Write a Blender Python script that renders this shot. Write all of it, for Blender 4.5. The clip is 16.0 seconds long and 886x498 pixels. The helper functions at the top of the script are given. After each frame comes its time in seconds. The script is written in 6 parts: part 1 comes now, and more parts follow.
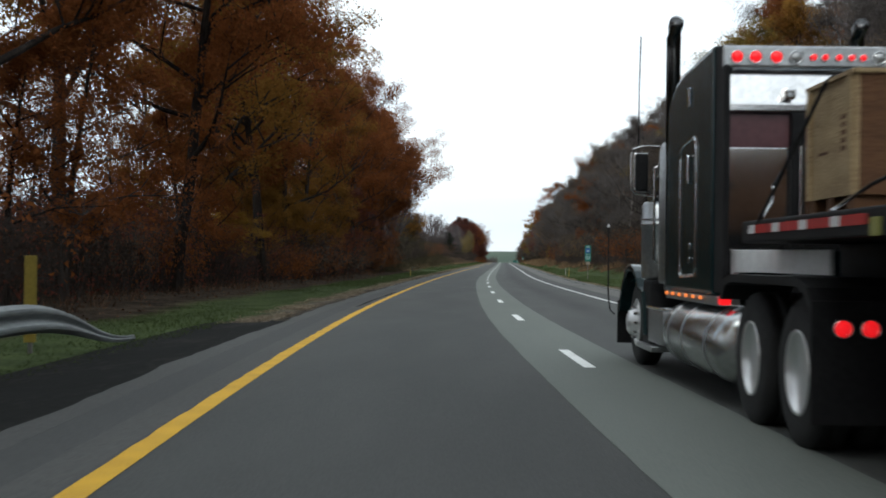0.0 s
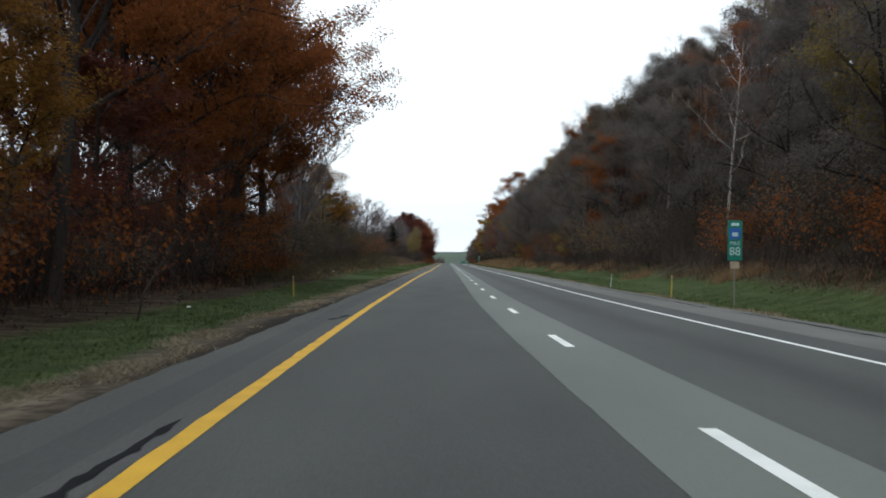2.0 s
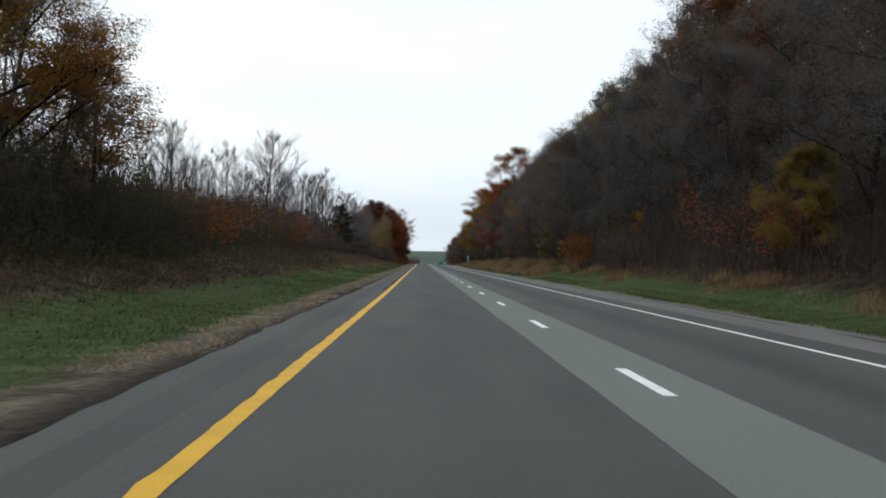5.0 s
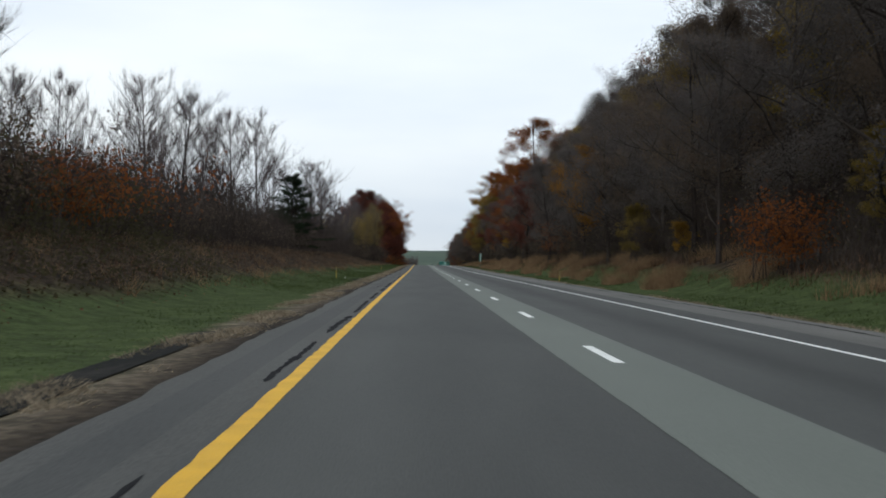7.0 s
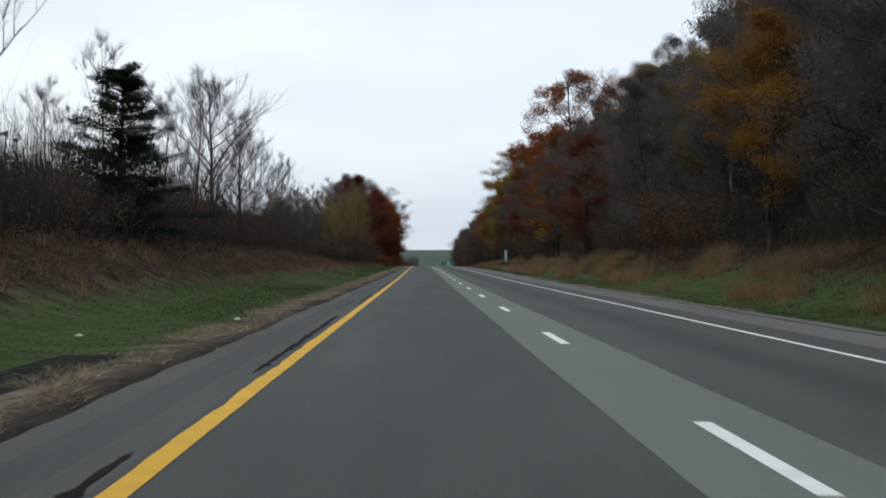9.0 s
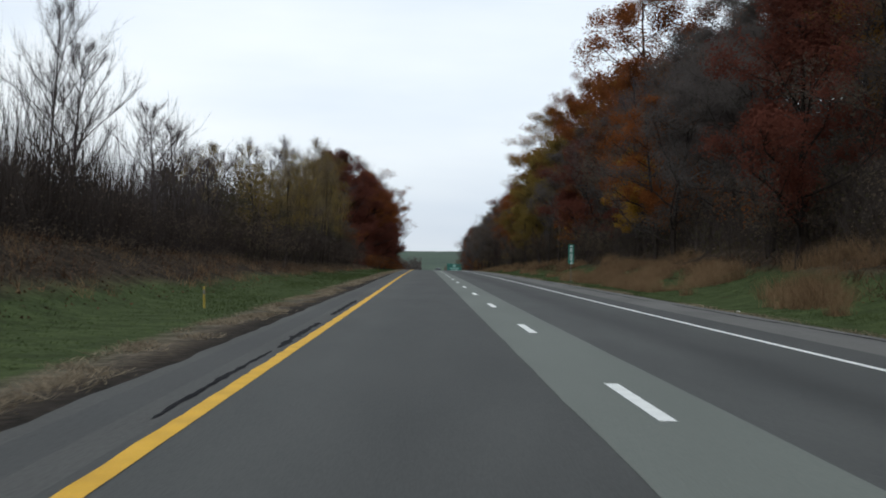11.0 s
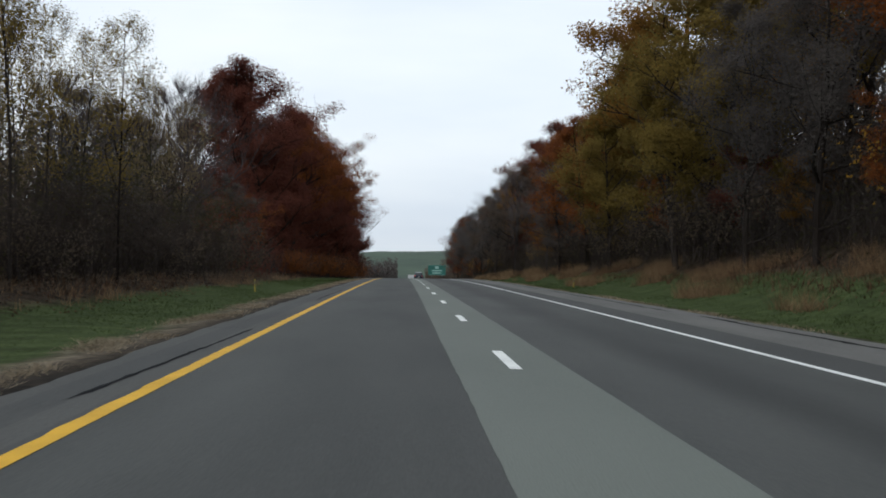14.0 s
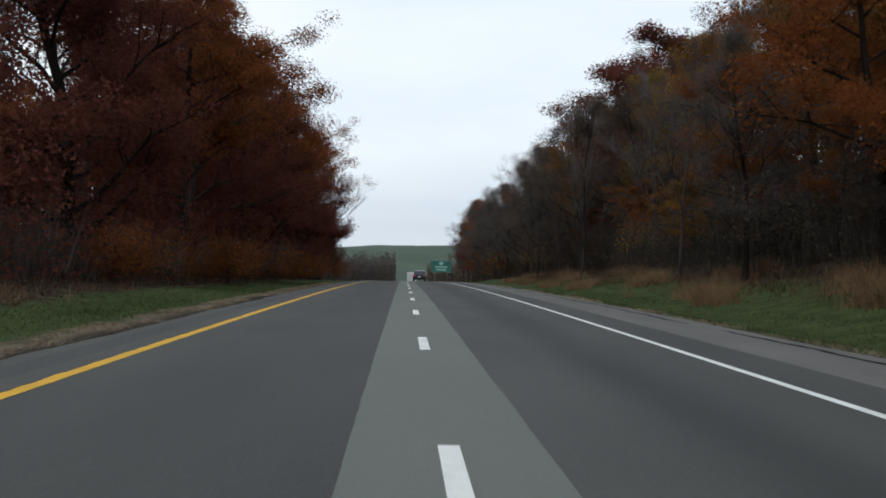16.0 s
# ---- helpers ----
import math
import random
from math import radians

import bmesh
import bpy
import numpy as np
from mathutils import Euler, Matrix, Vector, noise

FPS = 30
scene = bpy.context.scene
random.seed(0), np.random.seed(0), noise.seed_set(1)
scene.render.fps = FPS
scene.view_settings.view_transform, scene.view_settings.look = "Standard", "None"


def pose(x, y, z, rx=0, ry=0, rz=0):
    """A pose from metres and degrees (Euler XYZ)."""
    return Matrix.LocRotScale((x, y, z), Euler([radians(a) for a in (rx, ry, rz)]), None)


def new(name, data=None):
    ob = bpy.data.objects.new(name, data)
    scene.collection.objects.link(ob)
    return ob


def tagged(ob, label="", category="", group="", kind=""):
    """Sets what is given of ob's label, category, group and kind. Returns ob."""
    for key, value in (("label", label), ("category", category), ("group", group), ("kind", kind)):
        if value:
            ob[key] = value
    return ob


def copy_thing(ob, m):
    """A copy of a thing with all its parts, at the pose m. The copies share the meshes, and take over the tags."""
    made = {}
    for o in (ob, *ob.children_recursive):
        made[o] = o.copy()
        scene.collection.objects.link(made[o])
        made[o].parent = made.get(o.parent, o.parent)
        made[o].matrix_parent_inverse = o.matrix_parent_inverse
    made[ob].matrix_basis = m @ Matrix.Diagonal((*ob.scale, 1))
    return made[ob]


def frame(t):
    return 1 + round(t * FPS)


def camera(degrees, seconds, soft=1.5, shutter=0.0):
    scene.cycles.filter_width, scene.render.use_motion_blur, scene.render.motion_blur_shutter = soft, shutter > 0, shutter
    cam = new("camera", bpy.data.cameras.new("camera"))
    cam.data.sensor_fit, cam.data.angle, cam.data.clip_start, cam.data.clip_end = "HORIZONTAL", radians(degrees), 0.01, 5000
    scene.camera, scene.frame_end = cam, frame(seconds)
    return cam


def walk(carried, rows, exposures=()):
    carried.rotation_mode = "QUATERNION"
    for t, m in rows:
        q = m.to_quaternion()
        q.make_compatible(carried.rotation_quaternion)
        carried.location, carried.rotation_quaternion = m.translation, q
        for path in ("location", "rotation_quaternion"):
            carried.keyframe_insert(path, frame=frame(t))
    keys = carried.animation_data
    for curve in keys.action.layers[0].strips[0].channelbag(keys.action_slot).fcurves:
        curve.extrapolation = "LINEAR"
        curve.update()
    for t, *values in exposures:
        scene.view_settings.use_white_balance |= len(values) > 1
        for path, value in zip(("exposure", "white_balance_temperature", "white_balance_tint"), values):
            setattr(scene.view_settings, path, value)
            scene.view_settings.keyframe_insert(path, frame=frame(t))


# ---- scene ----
# The drive: seconds, place, yaw, pitch, roll
cam = camera(37.61, 16.0, soft=1.8, shutter=0.09)
ROWS = [
    (0.0, 1.185, 0.923, 1.179, 2.647, 0.472, -0.69),
    (0.5, 0.152, 18.25, 1.142, 1.852, 0.438, -0.432),
    (1.0, -0.521, 35.6, 1.095, 1.449, 0.449, 0.191),
    (1.5, -1.216, 52.94, 1.056, 0.665, 0.533, -0.2),
    (2.0, -1.631, 70.29, 1.023, 0.171, 0.544, -0.68),
    (2.5, -1.979, 87.65, 0.999, -0.162, 0.494, -1.22),
    (3.0, -2.258, 105.018, 0.991, -0.563, 0.534, -1.774),
    (3.5, -2.305, 122.395, 0.998, -0.753, 0.609, -1.776),
    (4.0, -2.351, 139.771, 1.023, -0.93, 0.525, -1.93),
    (4.5, -2.364, 157.155, 1.049, -0.995, 0.513, -1.875),
    (5.0, -2.35, 174.546, 1.067, -0.948, 0.573, -1.611),
    (5.5, -2.323, 191.944, 1.074, -0.862, 0.655, -1.277),
    (6.0, -2.317, 209.344, 1.075, -0.81, 0.707, -1.011),
    (6.5, -2.345, 226.757, 1.081, -0.864, 0.678, -0.951),
    (7.0, -2.391, 244.177, 1.092, -1.024, 0.569, -1.097),
    (7.5, -2.301, 261.606, 1.108, -1.15, 0.558, -1.092),
    (8.0, -2.135, 279.042, 1.124, -1.084, 0.655, -0.97),
    (8.5, -2.11, 296.486, 1.136, -1.049, 0.634, -1.078),
    (9.0, -2.096, 313.938, 1.143, -0.96, 0.563, -0.654),
    (9.5, -2.073, 331.397, 1.148, -0.948, 0.562, -0.894),
    (10.0, -2.001, 348.865, 1.155, -0.941, 0.552, -0.999),
    (10.5, -1.934, 366.34, 1.164, -0.897, 0.584, -1.065),
    (11.0, -1.873, 383.824, 1.174, -0.817, 0.656, -1.092),
    (11.5, -1.817, 401.315, 1.195, -0.768, 0.731, -1.103),
    (12.0, -1.769, 418.814, 1.228, -0.817, 0.769, -1.125),
    (12.5, -1.729, 436.321, 1.275, -1.031, 0.734, -1.181),
    (13.0, -1.697, 453.835, 1.325, -1.411, 0.623, -1.273),
    (13.5, -1.626, 471.358, 1.366, -1.84, 0.607, -1.117),
    (14.0, -1.284, 488.888, 1.396, -1.789, 0.714, -0.551),
    (14.5, -1.027, 506.427, 1.416, -1.836, 0.709, -0.59),
    (15.0, -0.741, 523.973, 1.426, -1.856, 0.532, -0.681),
    (15.5, -0.52, 541.527, 1.425, -1.72, 0.571, -0.675),
    (16.0, -0.306, 559.088, 1.414, -1.716, 0.512, -1.055),
]
walk(cam, [(t, pose(x, y, z, 90 + pitch, roll, yaw)) for t, x, y, z, yaw, pitch, roll in ROWS],
     [(0.0, 0.36, 6270, 4.2), (1.5, 0.40, 6270, 4.2), (3.5, 0.26, 6290, 5.0), (4.5, 0.14, 6310, 6), (6.5, -0.06, 6290, 6.5), (10.0, -0.10, 6230, 7), (13.0, -0.08, 6240, 7), (16.0, -0.10, 6240, 7)])

# ---- world and light ----
SUN_UP, SUN_TURN = 38.0, 200.0
world = bpy.data.worlds.new("overcast_sky")
scene.world = world
world.use_nodes = True
wn, wl = world.node_tree.nodes, world.node_tree.links
wn.clear()
w_sky = wn.new("ShaderNodeTexSky")
w_sky.sky_type = "NISHITA"
w_sky.sun_disc = False
w_sky.sun_elevation, w_sky.sun_rotation = radians(SUN_UP), radians(SUN_TURN)
w_sky.air_density, w_sky.dust_density = 1.0, 3.0
w_grey = wn.new("ShaderNodeHueSaturation")
w_grey.inputs["Saturation"].default_value = 0.25
w_co = wn.new("ShaderNodeTexCoord")
w_map = wn.new("ShaderNodeMapping")
w_map.inputs["Scale"].default_value = (1.2, 1.2, 5.0)
w_noise = wn.new("ShaderNodeTexNoise")
w_noise.inputs["Scale"].default_value, w_noise.inputs["Detail"].default_value = 1.6, 5.0
w_ramp = wn.new("ShaderNodeValToRGB")
w_ramp.color_ramp.elements[0].position, w_ramp.color_ramp.elements[0].color = 0.3, (0.63, 0.70, 0.81, 1)
w_ramp.color_ramp.elements[1].position, w_ramp.color_ramp.elements[1].color = 0.72, (0.96, 0.975, 0.99, 1)
w_low = wn.new("ShaderNodeBackground")
w_low.inputs["Strength"].default_value = 0.05
w_cloud = wn.new("ShaderNodeBackground")
w_cloud.inputs["Strength"].default_value = 0.9
w_add = wn.new("ShaderNodeAddShader")
w_out = wn.new("ShaderNodeOutputWorld")
for a, b in ((w_sky.outputs["Color"], w_grey.inputs["Color"]), (w_grey.outputs["Color"], w_low.inputs["Color"]),
             (w_co.outputs["Generated"], w_map.inputs["Vector"]), (w_map.outputs["Vector"], w_noise.inputs["Vector"]),
             (w_noise.outputs["Fac"], w_ramp.inputs["Fac"]), (w_ramp.outputs["Color"], w_cloud.inputs["Color"]),
             (w_low.outputs["Background"], w_add.inputs[0]), (w_cloud.outputs["Background"], w_add.inputs[1]),
             (w_add.outputs["Shader"], w_out.inputs["Surface"])):
    wl.new(a, b)
sun = new("sun", bpy.data.lights.new("sun", "SUN"))
sun.data.energy, sun.data.angle, sun.data.color = 0.6, radians(25), (1.0, 0.97, 0.92)
sun.matrix_world = pose(0, 0, 60, 90 - SUN_UP, 0, 180 - SUN_TURN)

# ---- materials ----
def material(name, dark, light, scale=4.0, rough=0.8, metal=0.0, bump=0.0, fine=8.0, coords="Object", stretch=(1, 1, 1), spread=(0.35, 0.7), vary=0.0, island=False, through_light=0.0, specular=0.4, detail=6.0):
    """A worn surface: two scales of noise between two colours, with relief. vary: how far each object strays in lightness."""
    m = bpy.data.materials.new(name)
    m.use_nodes = True
    n, l = m.node_tree.nodes, m.node_tree.links
    b = n["Principled BSDF"]
    co, mp = n.new("ShaderNodeTexCoord"), n.new("ShaderNodeMapping")
    mp.inputs["Scale"].default_value = stretch
    l.new(co.outputs[coords], mp.inputs["Vector"])
    big, small = n.new("ShaderNodeTexNoise"), n.new("ShaderNodeTexNoise")
    big.inputs["Scale"].default_value, small.inputs["Scale"].default_value = scale, scale * fine
    big.inputs["Detail"].default_value = small.inputs["Detail"].default_value = detail
    l.new(mp.outputs["Vector"], big.inputs["Vector"])
    l.new(mp.outputs["Vector"], small.inputs["Vector"])
    mix = n.new("ShaderNodeMix")
    mix.data_type = "FLOAT"
    mix.inputs[0].default_value = 0.45
    l.new(big.outputs["Fac"], mix.inputs[2])
    l.new(small.outputs["Fac"], mix.inputs[3])
    value = mix.outputs[0]
    if vary or island:
        info = n.new("ShaderNodeNewGeometry") if island else n.new("ShaderNodeObjectInfo")
        add = n.new("ShaderNodeMath")
        add.operation = "MULTIPLY_ADD"
        l.new(info.outputs["Random Per Island" if island else "Random"], add.inputs[0])
        add.inputs[1].default_value = vary or 0.5
        sub = n.new("ShaderNodeMath")
        sub.operation = "SUBTRACT"
        l.new(value, sub.inputs[0])
        sub.inputs[1].default_value = (vary or 0.5) / 2
        l.new(sub.outputs[0], add.inputs[2])
        value = add.outputs[0]
    ramp = n.new("ShaderNodeValToRGB")
    ramp.color_ramp.elements[0].position, ramp.color_ramp.elements[1].position = spread
    ramp.color_ramp.elements[0].color, ramp.color_ramp.elements[1].color = (*dark, 1), (*light, 1)
    l.new(value, ramp.inputs["Fac"])
    l.new(ramp.outputs["Color"], b.inputs["Base Color"])
    b.inputs["Roughness"].default_value, b.inputs["Metallic"].default_value = rough, metal
    b.inputs["Specular IOR Level"].default_value = specular
    if bump:
        bp = n.new("ShaderNodeBump")
        bp.inputs["Strength"].default_value, bp.inputs["Distance"].default_value = bump, 0.02
        l.new(small.outputs["Fac"], bp.inputs["Height"])
        l.new(bp.outputs["Normal"], b.inputs["Normal"])
    if through_light:
        tr, ms = n.new("ShaderNodeBsdfTranslucent"), n.new("ShaderNodeMixShader")
        l.new(ramp.outputs["Color"], tr.inputs["Color"])
        ms.inputs[0].default_value = through_light
        l.new(b.outputs[0], ms.inputs[1])
        l.new(tr.outputs[0], ms.inputs[2])
        l.new(ms.outputs[0], n["Material Output"].inputs["Surface"])
    return m


def lane_wear(m):
    """Oil and tyre marks: darker towards the middle of each lane, from the strips' own coordinates across the road."""
    n, l = m.node_tree.nodes, m.node_tree.links
    b = n["Principled BSDF"]
    src = b.inputs["Base Color"].links[0].from_socket
    uv, sep = n.new("ShaderNodeUVMap"), n.new("ShaderNodeSeparateXYZ")
    l.new(uv.outputs["UV"], sep.inputs[0])
    rng_map = n.new("ShaderNodeMapRange")
    rng_map.inputs["From Min"].default_value, rng_map.inputs["From Max"].default_value = -4.0, 4.0
    l.new(sep.outputs["X"], rng_map.inputs["Value"])
    ramp = n.new("ShaderNodeValToRGB")
    ramp.color_ramp.interpolation = "EASE"
    stops = [(0.0, 0.93), (0.12, 0.96), (0.26, 0.78), (0.40, 0.82), (0.56, 1.0), (0.66, 0.98), (0.76, 0.58), (0.87, 0.92), (1.0, 1.10)]
    while len(ramp.color_ramp.elements) < len(stops):
        ramp.color_ramp.elements.new(0.5)
    for e, (p, v) in zip(ramp.color_ramp.elements, stops):
        e.position, e.color = p, (v, v, v, 1)
    l.new(rng_map.outputs["Result"], ramp.inputs["Fac"])
    mul = n.new("ShaderNodeMix")
    mul.data_type, mul.blend_type = "RGBA", "MULTIPLY"
    mul.inputs[0].default_value = 1.0
    l.new(src, mul.inputs[6])
    l.new(ramp.outputs["Color"], mul.inputs[7])
    l.new(mul.outputs[2], b.inputs["Base Color"])


def banded(name, lo, hi, stops):
    """Ground in uneven bands along the road: stops of (metres across, dark colour, light colour), their borders frayed by noise."""
    m = bpy.data.materials.new(name)
    m.use_nodes = True
    n, l = m.node_tree.nodes, m.node_tree.links
    b = n["Principled BSDF"]
    uv, sep, co = n.new("ShaderNodeUVMap"), n.new("ShaderNodeSeparateXYZ"), n.new("ShaderNodeTexCoord")
    l.new(uv.outputs["UV"], sep.inputs[0])
    value = sep.outputs["X"]
    noises = []
    for scale, detail, amount in ((0.07, 2.0, 1.1), (1.1, 6.0, 1.0), (7.0, 5.0, 0.0)):
        t = n.new("ShaderNodeTexNoise")
        t.inputs["Scale"].default_value, t.inputs["Detail"].default_value = scale, detail
        l.new(co.outputs["Object"], t.inputs["Vector"])
        noises.append(t)
        if amount:
            off, add = n.new("ShaderNodeMath"), n.new("ShaderNodeMath")
            off.operation, add.operation = "MULTIPLY_ADD", "ADD"
            l.new(t.outputs["Fac"], off.inputs[0])
            off.inputs[1].default_value, off.inputs[2].default_value = amount, -amount / 2
            l.new(off.outputs[0], add.inputs[0])
            l.new(value, add.inputs[1])
            value = add.outputs[0]
    span = n.new("ShaderNodeMapRange")
    span.inputs["From Min"].default_value, span.inputs["From Max"].default_value = lo, hi
    l.new(value, span.inputs["Value"])
    ramps = []
    for which in (1, 2):
        r = n.new("ShaderNodeValToRGB")
        while len(r.color_ramp.elements) < len(stops):
            r.color_ramp.elements.new(0.5)
        for e, st in zip(r.color_ramp.elements, stops):
            e.position, e.color = (st[0] - lo) / (hi - lo), (*st[which], 1)
        l.new(span.outputs["Result"], r.inputs["Fac"])
        ramps.append(r)
    grain = n.new("ShaderNodeMix")
    grain.data_type = "FLOAT"
    grain.inputs[0].default_value = 0.5
    l.new(noises[1].outputs["Fac"], grain.inputs[2])
    l.new(noises[2].outputs["Fac"], grain.inputs[3])
    cut = n.new("ShaderNodeMapRange")
    cut.inputs["From Min"].default_value, cut.inputs["From Max"].default_value = 0.42, 0.62
    l.new(grain.outputs[0], cut.inputs["Value"])
    mix = n.new("ShaderNodeMix")
    mix.data_type = "RGBA"
    l.new(cut.outputs["Result"], mix.inputs[0])
    l.new(ramps[0].outputs["Color"], mix.inputs[6])
    l.new(ramps[1].outputs["Color"], mix.inputs[7])
    l.new(mix.outputs[2], b.inputs["Base Color"])
    b.inputs["Roughness"].default_value, b.inputs["Specular IOR Level"].default_value = 0.95, 0.03
    bp = n.new("ShaderNodeBump")
    bp.inputs["Strength"].default_value, bp.inputs["Distance"].default_value = 0.9, 0.05
    l.new(noises[2].outputs["Fac"], bp.inputs["Height"])
    l.new(bp.outputs["Normal"], b.inputs["Normal"])
    return m


def glow(name, colour, strength):
    m = bpy.data.materials.new(name)
    m.use_nodes = True
    b = m.node_tree.nodes["Principled BSDF"]
    b.inputs["Base Color"].default_value = (*colour, 1)
    b.inputs["Emission Color"].default_value, b.inputs["Emission Strength"].default_value = (*colour, 1), strength
    b.inputs["Roughness"].default_value = 0.25
    return m


ASPHALT = material("asphalt", (0.037, 0.039, 0.037), (0.077, 0.079, 0.074), 0.9, 0.85, bump=0.35, fine=70.0, stretch=(1, 0.16, 1), spread=(0.30, 0.72))
lane_wear(ASPHALT)
SHOULDER = material("shoulder_asphalt", (0.036, 0.037, 0.036), (0.070, 0.071, 0.067), 0.5, 0.9, bump=0.5, fine=90.0, stretch=(1, 0.25, 1), spread=(0.3, 0.7))
SHOULDER_OLD = material("old_shoulder_asphalt", (0.049, 0.050, 0.047), (0.096, 0.095, 0.089), 0.5, 0.95, bump=0.7, fine=70.0, stretch=(1, 0.25, 1), spread=(0.3, 0.7))
SHOULDER_GRIT = material("gritty_shoulder_asphalt", (0.082, 0.080, 0.075), (0.158, 0.154, 0.143), 0.8, 0.95, bump=0.7, fine=60.0, stretch=(1, 0.2, 1), spread=(0.3, 0.7))
BAND = material("joint_overlay_asphalt", (0.108, 0.121, 0.105), (0.148, 0.163, 0.143), 0.5, 0.85, bump=0.35, fine=120.0, stretch=(1, 0.2, 1), spread=(0.3, 0.7))
SEALER = material("crack_sealer", (0.010, 0.010, 0.011), (0.020, 0.020, 0.022), 3.0, 0.95, bump=0.2, specular=0.05)
YELLOW = material("yellow_road_paint", (0.48, 0.262, 0.012), (0.72, 0.41, 0.02), 2.0, 0.75, bump=0.3, fine=30.0, spread=(0.25, 0.6))
WHITE = material("white_road_paint", (0.52, 0.53, 0.51), (0.80, 0.81, 0.78), 2.0, 0.7, bump=0.3, fine=30.0, spread=(0.2, 0.55))
SOIL = material("dark_verge_soil", (0.018, 0.018, 0.017), (0.052, 0.048, 0.043), 0.7, 0.95, bump=0.9, fine=9.0, stretch=(1.6, 0.45, 1), spread=(0.5, 0.85), specular=0.03)
TURF_DARK, TURF_LIGHT = (0.036, 0.049, 0.020), (0.074, 0.098, 0.038)
WOOD_DARK, WOOD_LIGHT = (0.016, 0.012, 0.009), (0.072, 0.053, 0.036)
VERGE_INNER = banded("inner_verge_ground", -13.0, -4.3, [
    (-11.0, WOOD_DARK, WOOD_LIGHT), (-10.4, (0.026, 0.028, 0.014), (0.088, 0.080, 0.042)), (-9.9, TURF_DARK, TURF_LIGHT), (-6.2, TURF_DARK, TURF_LIGHT), (-5.95, (0.048, 0.045, 0.029), (0.125, 0.115, 0.074)), (-5.5, (0.056, 0.047, 0.036), (0.195, 0.162, 0.118)),
    (-5.15, (0.030, 0.025, 0.020), (0.095, 0.076, 0.056)), (-4.9, (0.016, 0.014, 0.012), (0.046, 0.038, 0.031))])
VERGE_OUTER = banded("outer_verge_ground", 5.6, 15.0, [
    (6.1, (0.030, 0.026, 0.022), (0.080, 0.066, 0.052)), (6.5, (0.034, 0.034, 0.020), (0.090, 0.078, 0.046)), (7.0, TURF_DARK, TURF_LIGHT), (12.8, TURF_DARK, TURF_LIGHT), (13.4, (0.030, 0.030, 0.016), (0.10, 0.086, 0.050)), (14.0, WOOD_DARK, WOOD_LIGHT)])
GROUND = material("woodland_ground", (0.013, 0.010, 0.007), (0.060, 0.043, 0.028), 0.45, 0.95, bump=0.9, fine=12.0, specular=0.02)
TURF = material("mown_turf", TURF_DARK, TURF_LIGHT, 0.5, 0.95, bump=0.9, fine=20.0, spread=(0.3, 0.75), specular=0.02)
FIELD = material("far_green_field", (0.026, 0.046, 0.030), (0.050, 0.078, 0.046), 0.02, 0.95, fine=6.0)
BLADE = material("green_grass_blades", (0.044, 0.060, 0.023), (0.090, 0.120, 0.045), 0.6, 0.9, island=True, vary=0.3, through_light=0.4, specular=0.03)
DRY = material("dry_grass_blades", (0.125, 0.080, 0.046), (0.32, 0.215, 0.125), 0.5, 0.9, island=True, vary=0.3, through_light=0.35, specular=0.03)
STRAW = material("bleached_grass_blades", (0.140, 0.112, 0.078), (0.38, 0.315, 0.225), 0.5, 0.9, island=True, vary=0.3, through_light=0.35, specular=0.03)
LITTER = material("fallen_leaves", (0.045, 0.027, 0.017), (0.15, 0.088, 0.055), 0.5, 0.9, island=True, specular=0.02)
BRUSH = material("dark_brushwood", (0.032, 0.026, 0.023), (0.074, 0.061, 0.054), 0.4, 0.95, island=True, vary=0.3, specular=0.02)
BARK = material("grey_brown_bark", (0.018, 0.014, 0.012), (0.054, 0.045, 0.040), 3.0, 0.95, bump=0.8, stretch=(1, 1, 0.2), vary=0.3, specular=0.05)
BARK_GREY = material("grey_bare_bark", (0.032, 0.027, 0.026), (0.085, 0.072, 0.070), 3.0, 0.95, bump=0.8, stretch=(1, 1, 0.2), vary=0.3, specular=0.05)
BARK_PALE = material("pale_dead_bark", (0.14, 0.125, 0.11), (0.30, 0.27, 0.24), 3.0, 0.9, bump=0.6, stretch=(1, 1, 0.2))
TWIG = material("bare_twigs", (0.075, 0.063, 0.064), (0.150, 0.128, 0.130), 1.0, 0.95, vary=0.4, specular=0.03)


def leaves(name, dark, light):
    return material(name, dark, light, 0.7, 0.9, island=True, vary=0.15, through_light=0.58, spread=(0.2, 0.8), specular=0.02)


RUST = leaves("rust_oak_leaves", (0.100, 0.034, 0.014), (0.31, 0.112, 0.034))
AMBER = leaves("amber_leaves", (0.12, 0.060, 0.014), (0.33, 0.172, 0.040))
CRIMSON = leaves("dark_red_leaves", (0.070, 0.026, 0.021), (0.20, 0.070, 0.046))
OLIVE = leaves("olive_leaves", (0.100, 0.074, 0.022), (0.31, 0.22, 0.060))
DULL = leaves("dull_brown_leaves", (0.066, 0.051, 0.040), (0.172, 0.130, 0.096))
GREYED = leaves("withered_grey_leaves", (0.066, 0.058, 0.053), (0.152, 0.133, 0.122))
GOLD = leaves("yellow_leaves", (0.18, 0.10, 0.017), (0.45, 0.265, 0.052))
MOSSY = leaves("olive_brown_leaves", (0.034, 0.031, 0.017), (0.092, 0.080, 0.044))
TAN_LEAF = leaves("faded_tan_leaves", (0.11, 0.085, 0.042), (0.29, 0.22, 0.115))
THICKET = leaves("dark_thicket", (0.034, 0.026, 0.022), (0.092, 0.068, 0.056))
